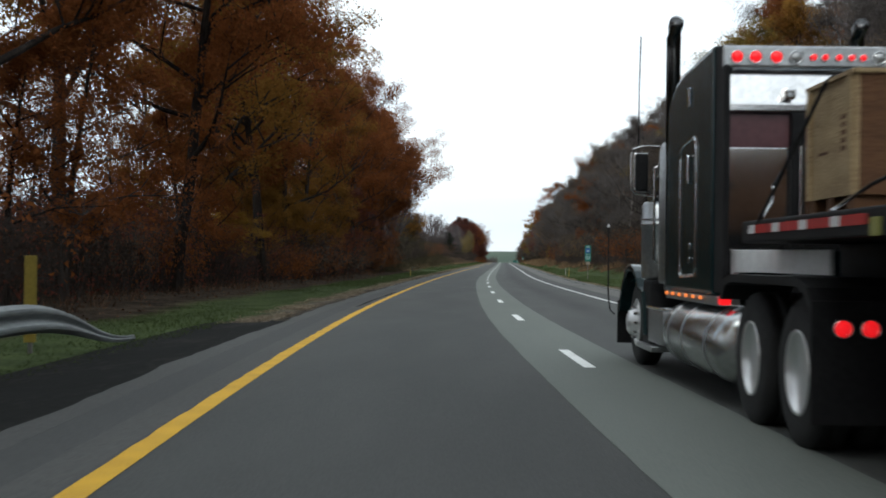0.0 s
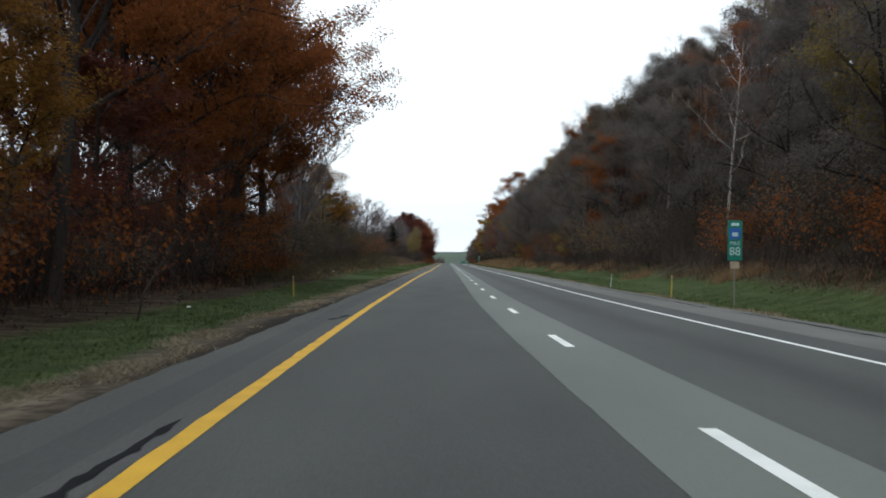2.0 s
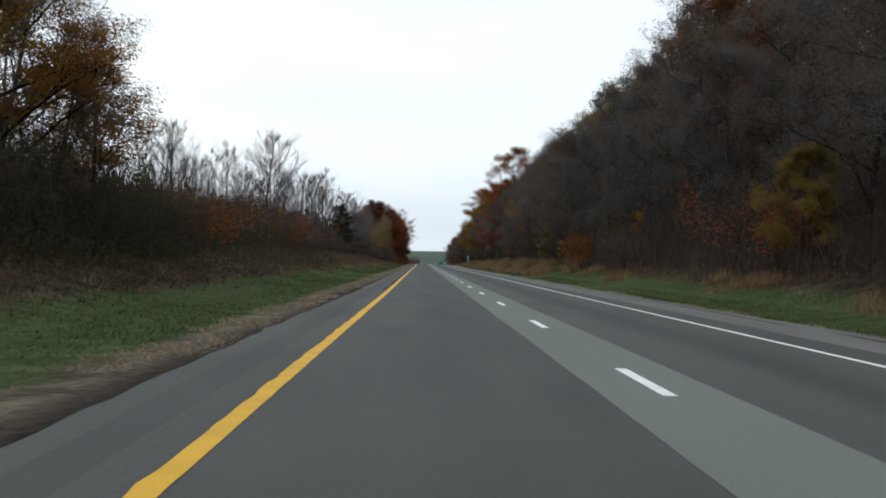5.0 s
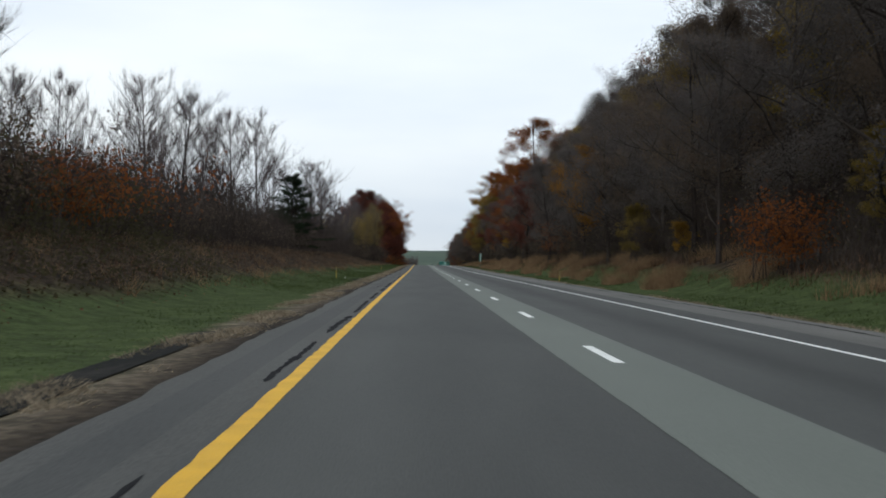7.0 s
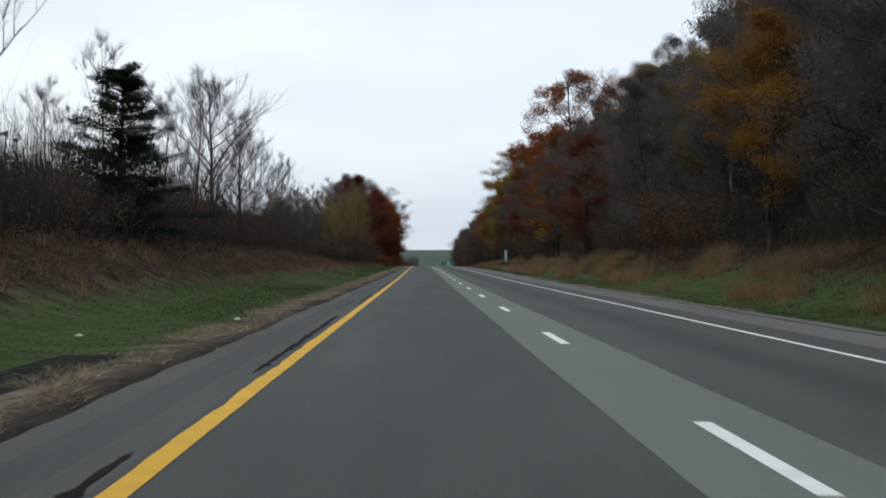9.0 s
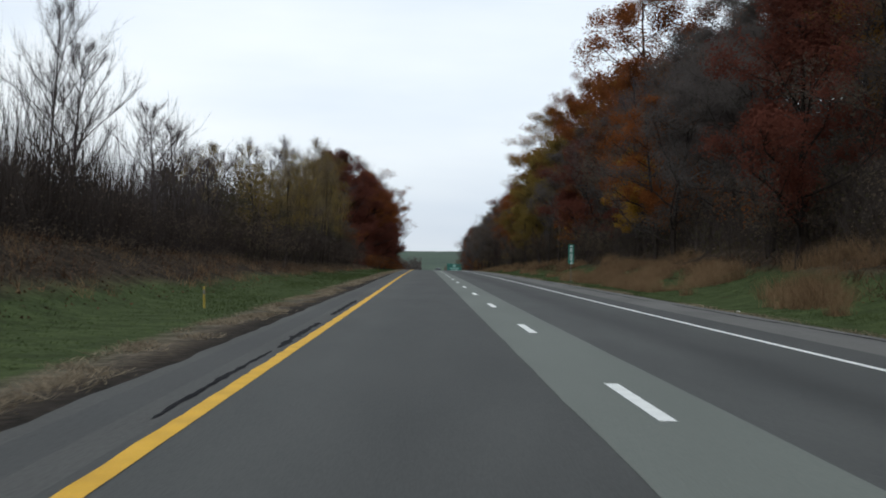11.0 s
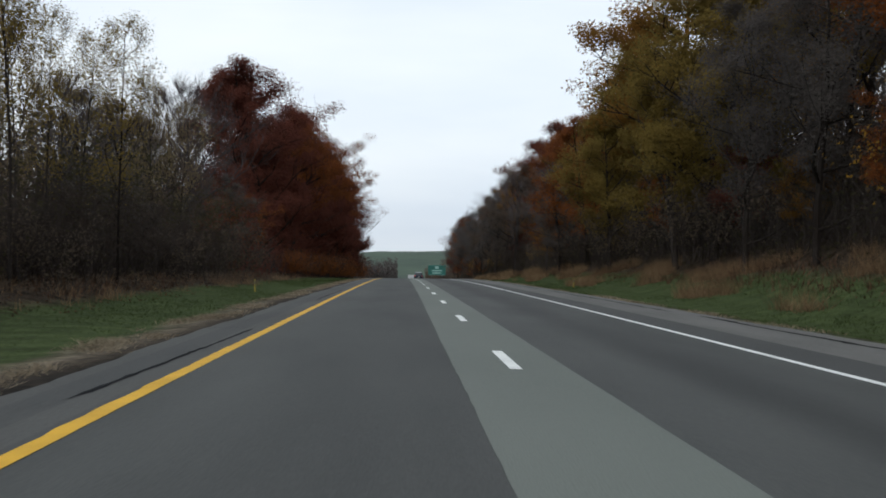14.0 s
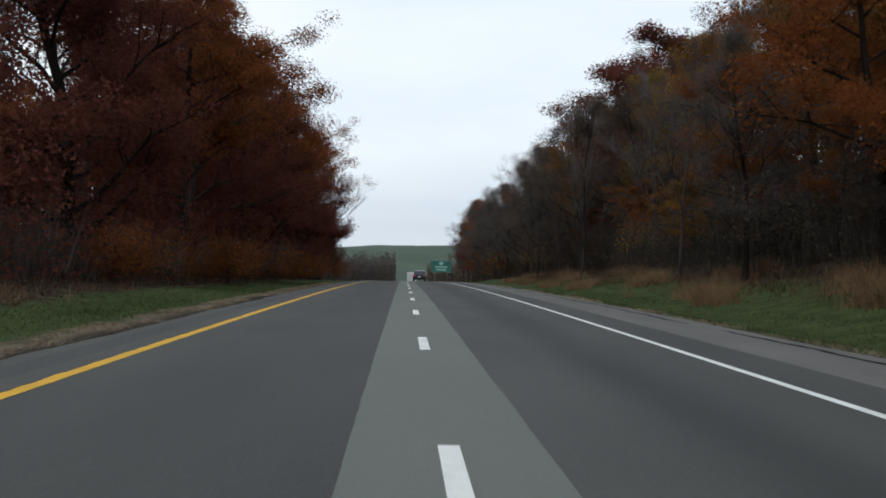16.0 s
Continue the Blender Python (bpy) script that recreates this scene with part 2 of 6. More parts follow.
NEEDLE = leaves("pine_needles", (0.010, 0.018, 0.010), (0.030, 0.045, 0.024))
METAL_RAIL = material("galvanised_steel", (0.17, 0.185, 0.185), (0.32, 0.34, 0.335), 2.0, 0.5, 0.5, bump=0.2, stretch=(1, 0.2, 1))

# ---- mesh helpers ----
def mesh_of(name, verts, faces, mat, smooth=False):
    me = bpy.data.meshes.new(name)
    me.from_pydata([tuple(v) for v in verts], [], [tuple(f) for f in faces])
    me.materials.append(mat)
    if smooth:
        me.polygons.foreach_set("use_smooth", [True] * len(me.polygons))
    me.update()
    return me


def soup(name, verts, size, mat):
    """A mesh of loose faces, all with that many corners, from an array of corners."""
    verts = np.asarray(verts, np.float32).reshape(-1, 3)
    n = len(verts) // size
    me = bpy.data.meshes.new(name)
    me.vertices.add(len(verts))
    me.vertices.foreach_set("co", verts.ravel())
    me.loops.add(n * size)
    me.loops.foreach_set("vertex_index", np.arange(n * size, dtype=np.int32))
    me.polygons.add(n)
    me.polygons.foreach_set("loop_start", np.arange(0, n * size, size, dtype=np.int32))
    me.materials.append(mat)
    me.update(calc_edges=True)
    return me


def part(name, bm, mat, parent=None, label="", smooth=False):
    """Links a bmesh or a mesh as one object under a thing or a part."""
    if isinstance(bm, bmesh.types.BMesh):
        me = bpy.data.meshes.new(name)
        bm.normal_update()
        bm.to_mesh(me)
        bm.free()
        me.materials.append(mat)
        if smooth:
            me.polygons.foreach_set("use_smooth", [True] * len(me.polygons))
    else:
        me = bm
    ob = new(name, me)
    ob.parent = parent
    if label:
        ob["label"] = label
    return ob


def thing(name, label, category, at=None, group="", kind=""):
    ob = new(name)
    ob.empty_display_size = 0.2
    if at is not None:
        ob.matrix_basis = at
    return tagged(ob, label, category, group, kind)

# ---- the line of the road ----
KNOT_S = [-400, -40, 20, 80, 140, 200, 260, 320, 380, 440, 500, 560, 620, 680, 740, 800, 860, 1000, 1060, 2600]
KNOT_SLOPE = [0.2, 0.185, -0.288, -0.144, 0.184, 0, 0.107, 0.025, 0.061, 0.312, 0.108, -0.089, -0.704, -1.278, -1.821, -2.343, -2.8, -2.8, 0, 0]
BEND_S = [-400, -40, 0, 40, 80, 120, 160, 200, 240]
BEND = [-0.40, -0.1231, -0.0764, -0.0298, -0.0151, -0.0017, 0.001, 0.0012, 0]
_s = np.arange(-300, 2600, 2.0)
_h = np.interp(_s, BEND_S, BEND)
_x, _y = np.cumsum(np.sin(_h) * 2), np.cumsum(np.cos(_h) * 2)
_x, _y = _x - _x[-1], _y - _y[-1] + _s[-1]
_z = np.cumsum(np.interp(_s, KNOT_S, KNOT_SLOPE) * 0.02)
_z -= np.interp(0, _s, _z)


def road_at(s, u, z=0.0):
    """World place of the point s metres along the lane line, u metres right of it, z above the road."""
    h = np.interp(s, _s, _h)
    return np.stack(np.broadcast_arrays(np.interp(s, _s, _x) + u * np.cos(h), np.interp(s, _s, _y) - u * np.sin(h), np.interp(s, _s, _z) + z), -1)


def step(x, a, b):
    t = np.clip((np.asarray(x, float) - a) / (b - a), 0, 1)
    return t * t * (3 - 2 * t)


def bumps(s, u, size):
    """Gentle unevenness, built of a few waves."""
    return (np.sin(s / size + 1.3 * np.sin(u / size * 0.7)) + np.sin(u / size * 1.3 + 2.1 * np.sin(s / size * 0.45)) + np.sin((s + u) / size * 2.3)) / 3


def land(s, u):
    """Height of the ground over the road."""
    s, u = np.broadcast_arrays(np.asarray(s, float), np.asarray(u, float))
    z = np.full(s.shape, -0.05)
    # left: verge, then a low bank under the trees
    bank = np.interp(s, [-300, 140, 200, 280, 420, 480, 560, 700], [0.0, 0.1, 1.0, 1.9, 1.9, 0.9, 0.5, 0.2])
    z = z + step(-u, 5.2, 6.4) * -0.06 + step(-u, 8.5, 14.5) * bank + step(-u, 15, 60) * bank * 0.3
    # right: shallow swale, then the wooded hillside
    hill = np.interp(s, [-300, 0, 150, 480, 600, 720, 860, 960], [0.6, 0.66, 0.74, 0.74, 0.52, 0.40, 0.12, 0.0])
    z = z - 0.22 * step(u, 6.6, 8.2) * step(-u, -10.5, -8.5) + (np.clip(u - 10.5, 0, 3.5) * 0.55 + np.clip(u - 14.0, 0, 20)) * hill + np.clip(u - 34, 0, 60) * hill * 0.4
    z = z + bumps(s, u, 5.0) * 0.10 * np.clip(step(-u, 6, 10) + step(u, 7.5, 12), 0, 1) + bumps(s, u, 23.0) * 0.9 * np.clip(step(-u, 16, 50) + step(u, 16, 40), 0, 1)
    # valley floor and the field on the far rise
    far = step(s, 1090, 1420)
    z = z + far * (19.5 + 2.5 * np.sin(u / 170 + 0.6) - 0.8 * np.cos(u / 60)) - step(s, 780, 1000) * step(-u, 12, 60) * 2.5
    return z

# ---- ground ----
def strip(name, s_list, u_list, mat, lift=0.0, on_land=False):
    s, u = np.meshgrid(np.asarray(s_list, float), np.asarray(u_list, float), indexing="ij")
    z = land(s, u) + lift if on_land else np.full(s.shape, lift)
    v = road_at(s, u, z).reshape(-1, 3)
    n, k = s.shape
    f = [(i * k + j, i * k + j + 1, (i + 1) * k + j + 1, (i + 1) * k + j) for i in range(n - 1) for j in range(k - 1)]
    me = mesh_of(name, v, f, mat, True)
    at = me.uv_layers.new(name="UVMap")
    idx = np.empty(len(me.loops), np.int32)
    me.loops.foreach_get("vertex_index", idx)
    at.data.foreach_set("uv", np.stack([u.ravel()[idx], s.ravel()[idx]], 1).astype(np.float32).ravel())
    return me


S_LONG = np.concatenate([[-290, -220, -160, -120], np.arange(-90, -10, 4.0), np.arange(-10, 660, 2.0), np.arange(660, 780, 4.0), np.arange(780, 1500, 20.0), np.arange(1500, 2500, 100)])
U_WIDE = np.concatenate([[-1500, -900, -500, -300, -180, -110, -75], np.arange(-50, -20, 5.0), np.arange(-20, -13, 1.0), np.arange(-13, -8.4, 0.4), [-8, -7.3, -6.5, -5.8, -5.25, -4.4, -4, 0, 4, 5.2], np.arange(6, 22, 1.0), np.arange(22, 60, 4.0), [65, 75, 90, 110, 180, 300, 500, 900, 1500]])
ground_me = strip("ground", S_LONG, U_WIDE, GROUND, 0.0, True)
ground_me.materials.append(TURF)
ground_me.materials.append(FIELD)
ground_me.materials.append(SOIL)
ground_me.materials.append(VERGE_INNER)
ground_me.materials.append(VERGE_OUTER)
nu = len(U_WIDE) - 1
for i, p in enumerate(ground_me.polygons):
    s_mid, u_mid = S_LONG[i // nu], (U_WIDE[i % nu] + U_WIDE[i % nu + 1]) / 2
    if s_mid > 800:
        p.material_index = 2
    elif -13.0 < u_mid < -4.3:
        p.material_index = 4 if s_mid > 26 or u_mid < -6.5 else 3
    elif 5.0 < u_mid < 15.0:
        p.material_index = 5
    elif -4.5 < u_mid < 5.2:
        p.material_index = 3
s_g, u_g = np.meshgrid(S_LONG, U_WIDE, indexing="ij")
u_g = u_g - (10.4 - np.interp(s_g, [120, 165, 205], [8.9, 9.6, 10.4])) * np.clip((-u_g - 6.6) / 1.8, 0, 1)
u_g = u_g + np.interp(s_g, [250, 330], [1.6, 0.0]) * np.clip((u_g - 8.5) / 3.0, 0, 1)
idx_g = np.empty(len(ground_me.loops), np.int32)
ground_me.loops.foreach_get("vertex_index", idx_g)
ground_me.uv_layers["UVMap"].data.foreach_set("uv", np.stack([u_g.ravel()[idx_g], s_g.ravel()[idx_g]], 1).astype(np.float32).ravel())
ground = tagged(new("ground", ground_me), "grassy verges, leaf-strewn woodland floor and far green field", "ground", kind="structure")

S_ROAD = np.concatenate([np.arange(-280, -80, 20.0), np.arange(-80, 260, 4.0), np.arange(260, 1080, 10.0)])
road = tagged(new("road", strip("road", S_ROAD, (-3.75, -1.9, -0.3), ASPHALT)), "dark grey worn asphalt carriageway with two lanes", "road", kind="structure")
part("lane_surface", strip("lane_surface", S_ROAD, (0.3, 1.9, 3.7), ASPHALT), ASPHALT, road)
s_b = np.concatenate([np.arange(-80, 640, 0.5), np.arange(640, 1080, 10.0)])
rim_b = -0.645 - np.interp(s_b, [60, 85, 105, 130, 440, 475, 500, 540], [0, 0.05, 0.05, 0, 0, 0.05, 0.05, 0]) + 0.008 * bumps(s_b, s_b * 0, 2.2) + np.random.default_rng(8).normal(0, 0.003, len(s_b))
n_b = len(s_b)
part("joint_band", mesh_of("joint_band", np.concatenate([road_at(s_b, rim_b, 0.004), road_at(s_b, 0.61 + 0.008 * bumps(s_b, s_b * 0 + 2, 1.7), 0.004)]), [(i, n_b + i, n_b + i + 1, i + 1) for i in range(n_b - 1)], BAND), BAND, road, "lighter grey strip of asphalt over the lane joint")
part("inner_shoulder", strip("inner_shoulder", S_ROAD, (-4.06, -3.75), SHOULDER_OLD), SHOULDER_OLD, road)
part("inner_shoulder_patch", strip("inner_shoulder_patch", S_ROAD, (-4.46, -4.06), SHOULDER), SHOULDER, road, "darker strip of newer asphalt")
def ragged_edge(name, u_in, u_out, slack, mat, label=""):
    """The outermost strip of a shoulder, its rim broken and wandering."""
    rng = np.random.default_rng(int(abs(u_out) * 100))
    s = np.concatenate([np.arange(-60, 640, 0.5), np.arange(640, 1080, 10.0)])
    rim = u_out + np.interp(s, *slack) + np.sign(u_out) * (0.05 * bumps(s, s * 0, 1.1) + 0.05 * bumps(s, s * 0 + 3, 6.0) + rng.normal(0, 0.012, len(s)))
    v = np.concatenate([road_at(s, u_in + 0 * s), road_at(s, rim)])
    k = len(s)
    way = (0, 1) if u_out > u_in else (1, 0)
    f = [((i, k + i, k + i + 1, i + 1) if way[0] == 0 else (i, i + 1, k + i + 1, k + i)) for i in range(k - 1)]
    return part(name, mesh_of(name, v, f, mat), mat, road, label)


ragged_edge("inner_shoulder_edge", -4.46, -4.80, ([0, 60, 150, 200, 270, 300, 420, 450, 520], [0.1, -0.06, 0.08, 0, 0.08, 0, 0.15, 0.22, 0.05]), SHOULDER_OLD)
part("outer_shoulder", strip("outer_shoulder", S_ROAD, (3.7, 4.5), SHOULDER), SHOULDER, road)
ragged_edge("outer_shoulder_edge", 4.5, 6.15, ([0, 600], [0, 0]), SHOULDER_GRIT, "gritty grey-brown shoulder")
rng_y = np.random.default_rng(5)
s_y = np.concatenate([np.arange(-20, 640, 0.4), np.arange(640, 1080, 20.0)])
w_y = np.where(s_y < 640, rng_y.normal(0, 0.008, len(s_y)) + 0.002 * bumps(s_y, s_y * 0, 3.0), 0)
line_y = -3.715 + np.interp(s_y, [170, 220, 300, 420, 470, 540], [0, 0.045, 0.03, 0.055, 0.05, 0.02])
v_y = np.concatenate([road_at(s_y, line_y + w_y, 0.005), road_at(s_y, line_y + 0.16 + 0.2 * w_y, 0.005)])
n_y = len(s_y)
part("yellow_edge_line", mesh_of("yellow_edge_line", v_y, [(i, n_y + i, n_y + i + 1, i + 1) for i in range(n_y - 1)], YELLOW), YELLOW, road, "solid yellow edge line, worn at the rim")
part("white_edge_line", strip("white_edge_line", S_ROAD, (3.515, 3.63), WHITE, 0.005), WHITE, road, "solid white edge line")
for k in range(-6, 66):
    s0 = 6.58 + 12.192 * k
    part("lane_dash", strip("lane_dash", np.linspace(s0 - 3.05, s0, 4), (-0.07, 0.07), WHITE, 0.008), WHITE, road)

for s0, s1, u0, u1 in ((322, 332, -6.75, -5.9), (253, 267, -6.1, -5.5)):
    part("gravel_patch", strip("gravel_patch", np.arange(s0, s1, 1.0), (u0, (u0 + u1) / 2, u1), SOIL, 0.012, True), SOIL, ground, "patch of dark gravel on the verge")

# ---- trees ----
RNG = np.random.default_rng(7)


def tubes(segs, sides):
    """Corners of open tapered tubes for segments of (start, end, radius, radius): quads."""
    a = np.array([q[0] for q in segs], float)
    b = np.array([q[1] for q in segs], float)
    ra, rb = np.array([q[2] for q in segs]), np.array([q[3] for q in segs])
    d = b - a
    d /= np.maximum(np.linalg.norm(d, axis=1, keepdims=True), 1e-6)
    ref = np.where(np.abs(d[:, 2:3]) > 0.9, np.array([[1.0, 0, 0]]), np.array([[0, 0, 1.0]]))
    e = np.cross(d, ref)
    e /= np.linalg.norm(e, axis=1, keepdims=True)
    f = np.cross(d, e)
    out = []
    for k in range(sides):
        t0, t1 = 2 * math.pi * k / sides, 2 * math.pi * (k + 1) / sides
        p0, p1 = e * math.cos(t0) + f * math.sin(t0), e * math.cos(t1) + f * math.sin(t1)
        out.append(np.stack([a + p0 * ra[:, None], a + p1 * ra[:, None], b + p1 * rb[:, None], b + p0 * rb[:, None]], 1))
    return np.concatenate(out).reshape(-1, 3)


def grow(rng, height, lean, limbs, low, reach, rise, levels, forks, radius, steep=(0.35, 1.0), wild=0.16, spray=0.85):
    """The wood of a tree: thick segments, thin segments and the tips."""
    thick, thin, tips = [], [], []

    def bend(p, d, length, r0, r1, n, up, stray, store):
        pts = [np.array(p, float)]
        for k in range(n):
            d = d + rng.normal(0, stray, 3) + np.array([0, 0, up])
            d = d / np.linalg.norm(d)
            q = pts[-1] + d * length / n
            store.append((pts[-1], q, r0 + (r1 - r0) * k / n, r0 + (r1 - r0) * (k + 1) / n))
            pts.append(q)
        return pts, d

    trunk, _ = bend((0, 0, -0.3), np.array([lean[0], lean[1], 1.0]), height * 0.96, radius, radius * 0.16, 9, 0.05, 0.3 * wild, thick)

    def branch(p, d, length, r, level):
        store = thick if level == 0 else thin
        pts, d2 = bend(p, d, length, r, r * 0.3, 4 if level == 0 else 3, rise, wild, store)
        tips.extend(pts[2:])
        if level + 1 >= levels:
            return
        for k in range(forks[level]):
            t = rng.uniform(0.25, 1.0)
            i = min(int(t * (len(pts) - 1)), len(pts) - 2)
            q = pts[i] + (pts[i + 1] - pts[i]) * (t * (len(pts) - 1) - i)
            side = rng.normal(0, 1, 3)
            side[2] = abs(side[2]) * 0.5
            dd = d2 * (1.6 - spray) + side / np.linalg.norm(side) * spray
            branch(q, dd / np.linalg.norm(dd), length * rng.uniform(0.38, 0.62), r * 0.42, level + 1)

    for k in range(limbs):
        t = low + (1 - low) * (k + rng.uniform(0, 0.8)) / limbs
        i = min(int(t * 9), 8)
        q = trunk[i] + (trunk[i + 1] - trunk[i]) * (t * 9 - i)
        turn = k * 2.4 + rng.uniform(-0.5, 0.5)
        out = np.array([math.cos(turn), math.sin(turn), rng.uniform(*steep)])
        shape = math.sin(math.pi * min(1, 0.25 + 0.8 * (t - low) / (1 - low))) * 0.75 + 0.3
        branch(q, out / np.linalg.norm(out), height * reach * shape * rng.uniform(0.8, 1.15), radius * (1 - t * 0.75) * 0.5, 0)
    return thick, thin, np.array(tips)


def leaf_cloud(rng, centres, count, spread, size, outward=True):
    """Loose leaves, three-cornered flakes, round the given centres."""
    c = centres[rng.integers(0, len(centres), count)]
    ball = rng.normal(0, 1, (count, 3))
    ball *= (1.75 * rng.random(count) ** 0.4 / np.linalg.norm(ball, axis=1))[:, None]
    p = c + ball * np.array(spread)
    core = centres.mean(0) * np.array([1, 1, 0.8])
    away = p - core
    away /= np.maximum(np.linalg.norm(away, axis=1, keepdims=True), 0.1)
    n = rng.normal(0, 0.42, (count, 3)) + away * (0.9 if outward else 0.0) + np.array([0, 0, 0.4])
    n /= np.linalg.norm(n, axis=1, keepdims=True)
    e = np.cross(n, rng.normal(0, 1, (count, 3)))
    e /= np.linalg.norm(e, axis=1, keepdims=True)
    f = np.cross(n, e)
    r = size * rng.uniform(0.55, 1.35, (count, 1))
    out = []
    for t, k in ((0.0, 1.35), (2.1, 1.0), (4.2, 1.15)):
        out.append(p + (e * math.cos(t) + f * math.sin(t)) * r * k * rng.uniform(0.75, 1.2, (count, 1)) + n * r * 0.14 * rng.normal(0, 1, (count, 1)))
    return np.stack(out, 1).reshape(-1, 3)


def splinters(rng, segs):
    """The last twigs: one thin sliver for each."""
    a = np.array([q[0] for q in segs])
    b = np.array([q[1] for q in segs])
    w = np.array([q[2] for q in segs])[:, None]
    e = np.cross(b - a, rng.normal(0, 1, a.shape))
    e /= np.maximum(np.linalg.norm(e, axis=1, keepdims=True), 1e-6)
    return np.stack([a - e * w, a + e * w, b], 1).reshape(-1, 3)


def tree(name, seed, leaf=None, height=20.0, limbs=16, low=0.3, reach=0.30, rise=0.05, forks=(5, 4), radius=0.3, count=6000, size=0.2, spread=(0.5, 0.5, 0.35), bark=None, twigs=0, twig_length=0.8, lean=(0.03, 0.02), full=0.4, steep=(0.35, 1.0), wild=0.16, spray=0.85):
    """A pattern tree of the given kind, kept far from the road until it is copied."""
    rng = np.random.default_rng(seed)
    thick, thin, tips = grow(rng, height, lean, limbs, low, reach, rise, len(forks) + 1, forks, radius, steep, wild, spray)
    fit = height / max(q[1][2] for q in thick + thin)
    thick, thin = [[(q[0] * fit, q[1] * fit, q[2], q[3]) for q in w] for w in (thick, thin)]
    tips = tips * fit
    ob = thing(name, "", "tree")
    part("trunk", soup("trunk", np.concatenate([tubes(thick, 6), tubes(thin, 3)]), 4, bark or BARK), None, ob)
    if twigs:
        i = rng.integers(0, len(thin), twigs)
        c0, c1 = np.array([q[0] for q in thin])[i], np.array([q[1] for q in thin])[i]
        c = c0 + (c1 - c0) * rng.random((twigs, 1))
        d = (c1 - c0) / np.maximum(np.linalg.norm(c1 - c0, axis=1, keepdims=True), 1e-6) * 0.7 + rng.normal(0, 0.5 * spray, c.shape) + np.array([0, 0, 0.3])
        d /= np.linalg.norm(d, axis=1, keepdims=True)
        tw = [(c[i], c[i] + d[i] * twig_length * rng.uniform(0.4, 1.4), 0.006, 0) for i in range(twigs)]
        tagged(part("twig_haze", soup("twig_haze", splinters(rng, tw), 3, TWIG), None, ob, "fine bare twigs"), kind="stuff")
    if leaf:
        tips = tips[rng.random(len(tips)) < full]
        part("crown", soup("crown", leaf_cloud(rng, tips, count, spread, size), 3, leaf), None, ob)
    return ob


def shrub(name, seed, leaf, height, width, stems, count, size, twigs):
    rng = np.random.default_rng(seed)
    thin, tips = [], []
    for k in range(stems):
        p = np.array([rng.normal(0, width * 0.28), rng.normal(0, width * 0.28), -0.15])
        d = np.array([p[0] * 0.35 / width, p[1] * 0.35 / width, 1.0]) + rng.normal(0, 0.22, 3)
        r = rng.uniform(0.012, 0.028)
        for j in range(4):
            d = d / np.linalg.norm(d)
            q = p + d * height / 4 * rng.uniform(0.7, 1.15)
            thin.append((p, q, r, r * 0.7))
            r *= 0.7
            p = q
            d = d + rng.normal(0, 0.25, 3)
            if j:
                tips.append(q)
    tips = np.array(tips)
    ob = thing(name, "", "shrub")
    c = tips[rng.integers(0, len(tips), twigs)]
    d = rng.normal(0, 0.6, c.shape) + np.array([0, 0, 0.5])
    d /= np.linalg.norm(d, axis=1, keepdims=True)
    tw = [(c[i], c[i] + d[i] * rng.uniform(0.3, 0.9), 0.009, 0) for i in range(twigs)]
    tagged(part("stem_tangle", soup("stem_tangle", tubes(thin, 3), 4, BRUSH), None, ob), kind="stuff")
    tagged(part("twig_haze", soup("twig_haze", splinters(rng, tw), 3, BRUSH), None, ob, "tangle of fine bare twigs"), kind="stuff")
    part("foliage", soup("foliage", leaf_cloud(rng, tips, count, (0.35, 0.35, 0.3), size), 3, leaf), None, ob)
    return ob


def spruce(name, seed, height):
    """A dark conifer: uneven tiers of boughs with side sprays of short needles."""
    rng = np.random.default_rng(seed)
    ob = thing(name, "", "tree")
    segs = [(np.array([0, 0, height * k / 8 - 0.2]), np.array([0, 0, height * (k + 1) / 8 - 0.2]), 0.16 * (1 - k / 8.3), 0.16 * (1 - (k + 1) / 8.3)) for k in range(8)]
    tips = []
    for k in range(84):
        t = 0.06 + 0.92 * (k + rng.uniform(-2.5, 2.5)) / 84
        a = k * 2.4 + rng.uniform(-0.6, 0.6)
        long = max(1 - t, 0.0) ** 0.85 * height * 0.32 * rng.uniform(0.35, 1.3) + 0.25
        p = np.array([0, 0, t * height])
        d = np.array([math.cos(a), math.sin(a), 0.12 + 0.6 * t + rng.normal(0, 0.16)])
        q = p + d * long
        segs.append((p, q, 0.035, 0.008))
        for j in np.arange(0.25, 1.01, 0.125):
            c = p + (q - p) * j - np.array([0, 0, 0.10 * long * j * (1 - j)])
            tips.append(c)
            for side in (-1, 1):
                reach = (1.05 - j) * long * 0.42
                e = c + np.array([-math.sin(a) * side + 0.6 * math.cos(a), math.cos(a) * side + 0.6 * math.sin(a), 0.12]) * reach
                segs.append((c, e, 0.012, 0.004))
                tips.extend([e, (c + e) / 2])
    part("trunk", soup("trunk", tubes(segs, 4), 4, BARK), None, ob)
    part("crown", soup("crown", leaf_cloud(rng, np.array(tips), 52000, (0.17, 0.17, 0.13), 0.045), 3, NEEDLE), None, ob)
    return ob


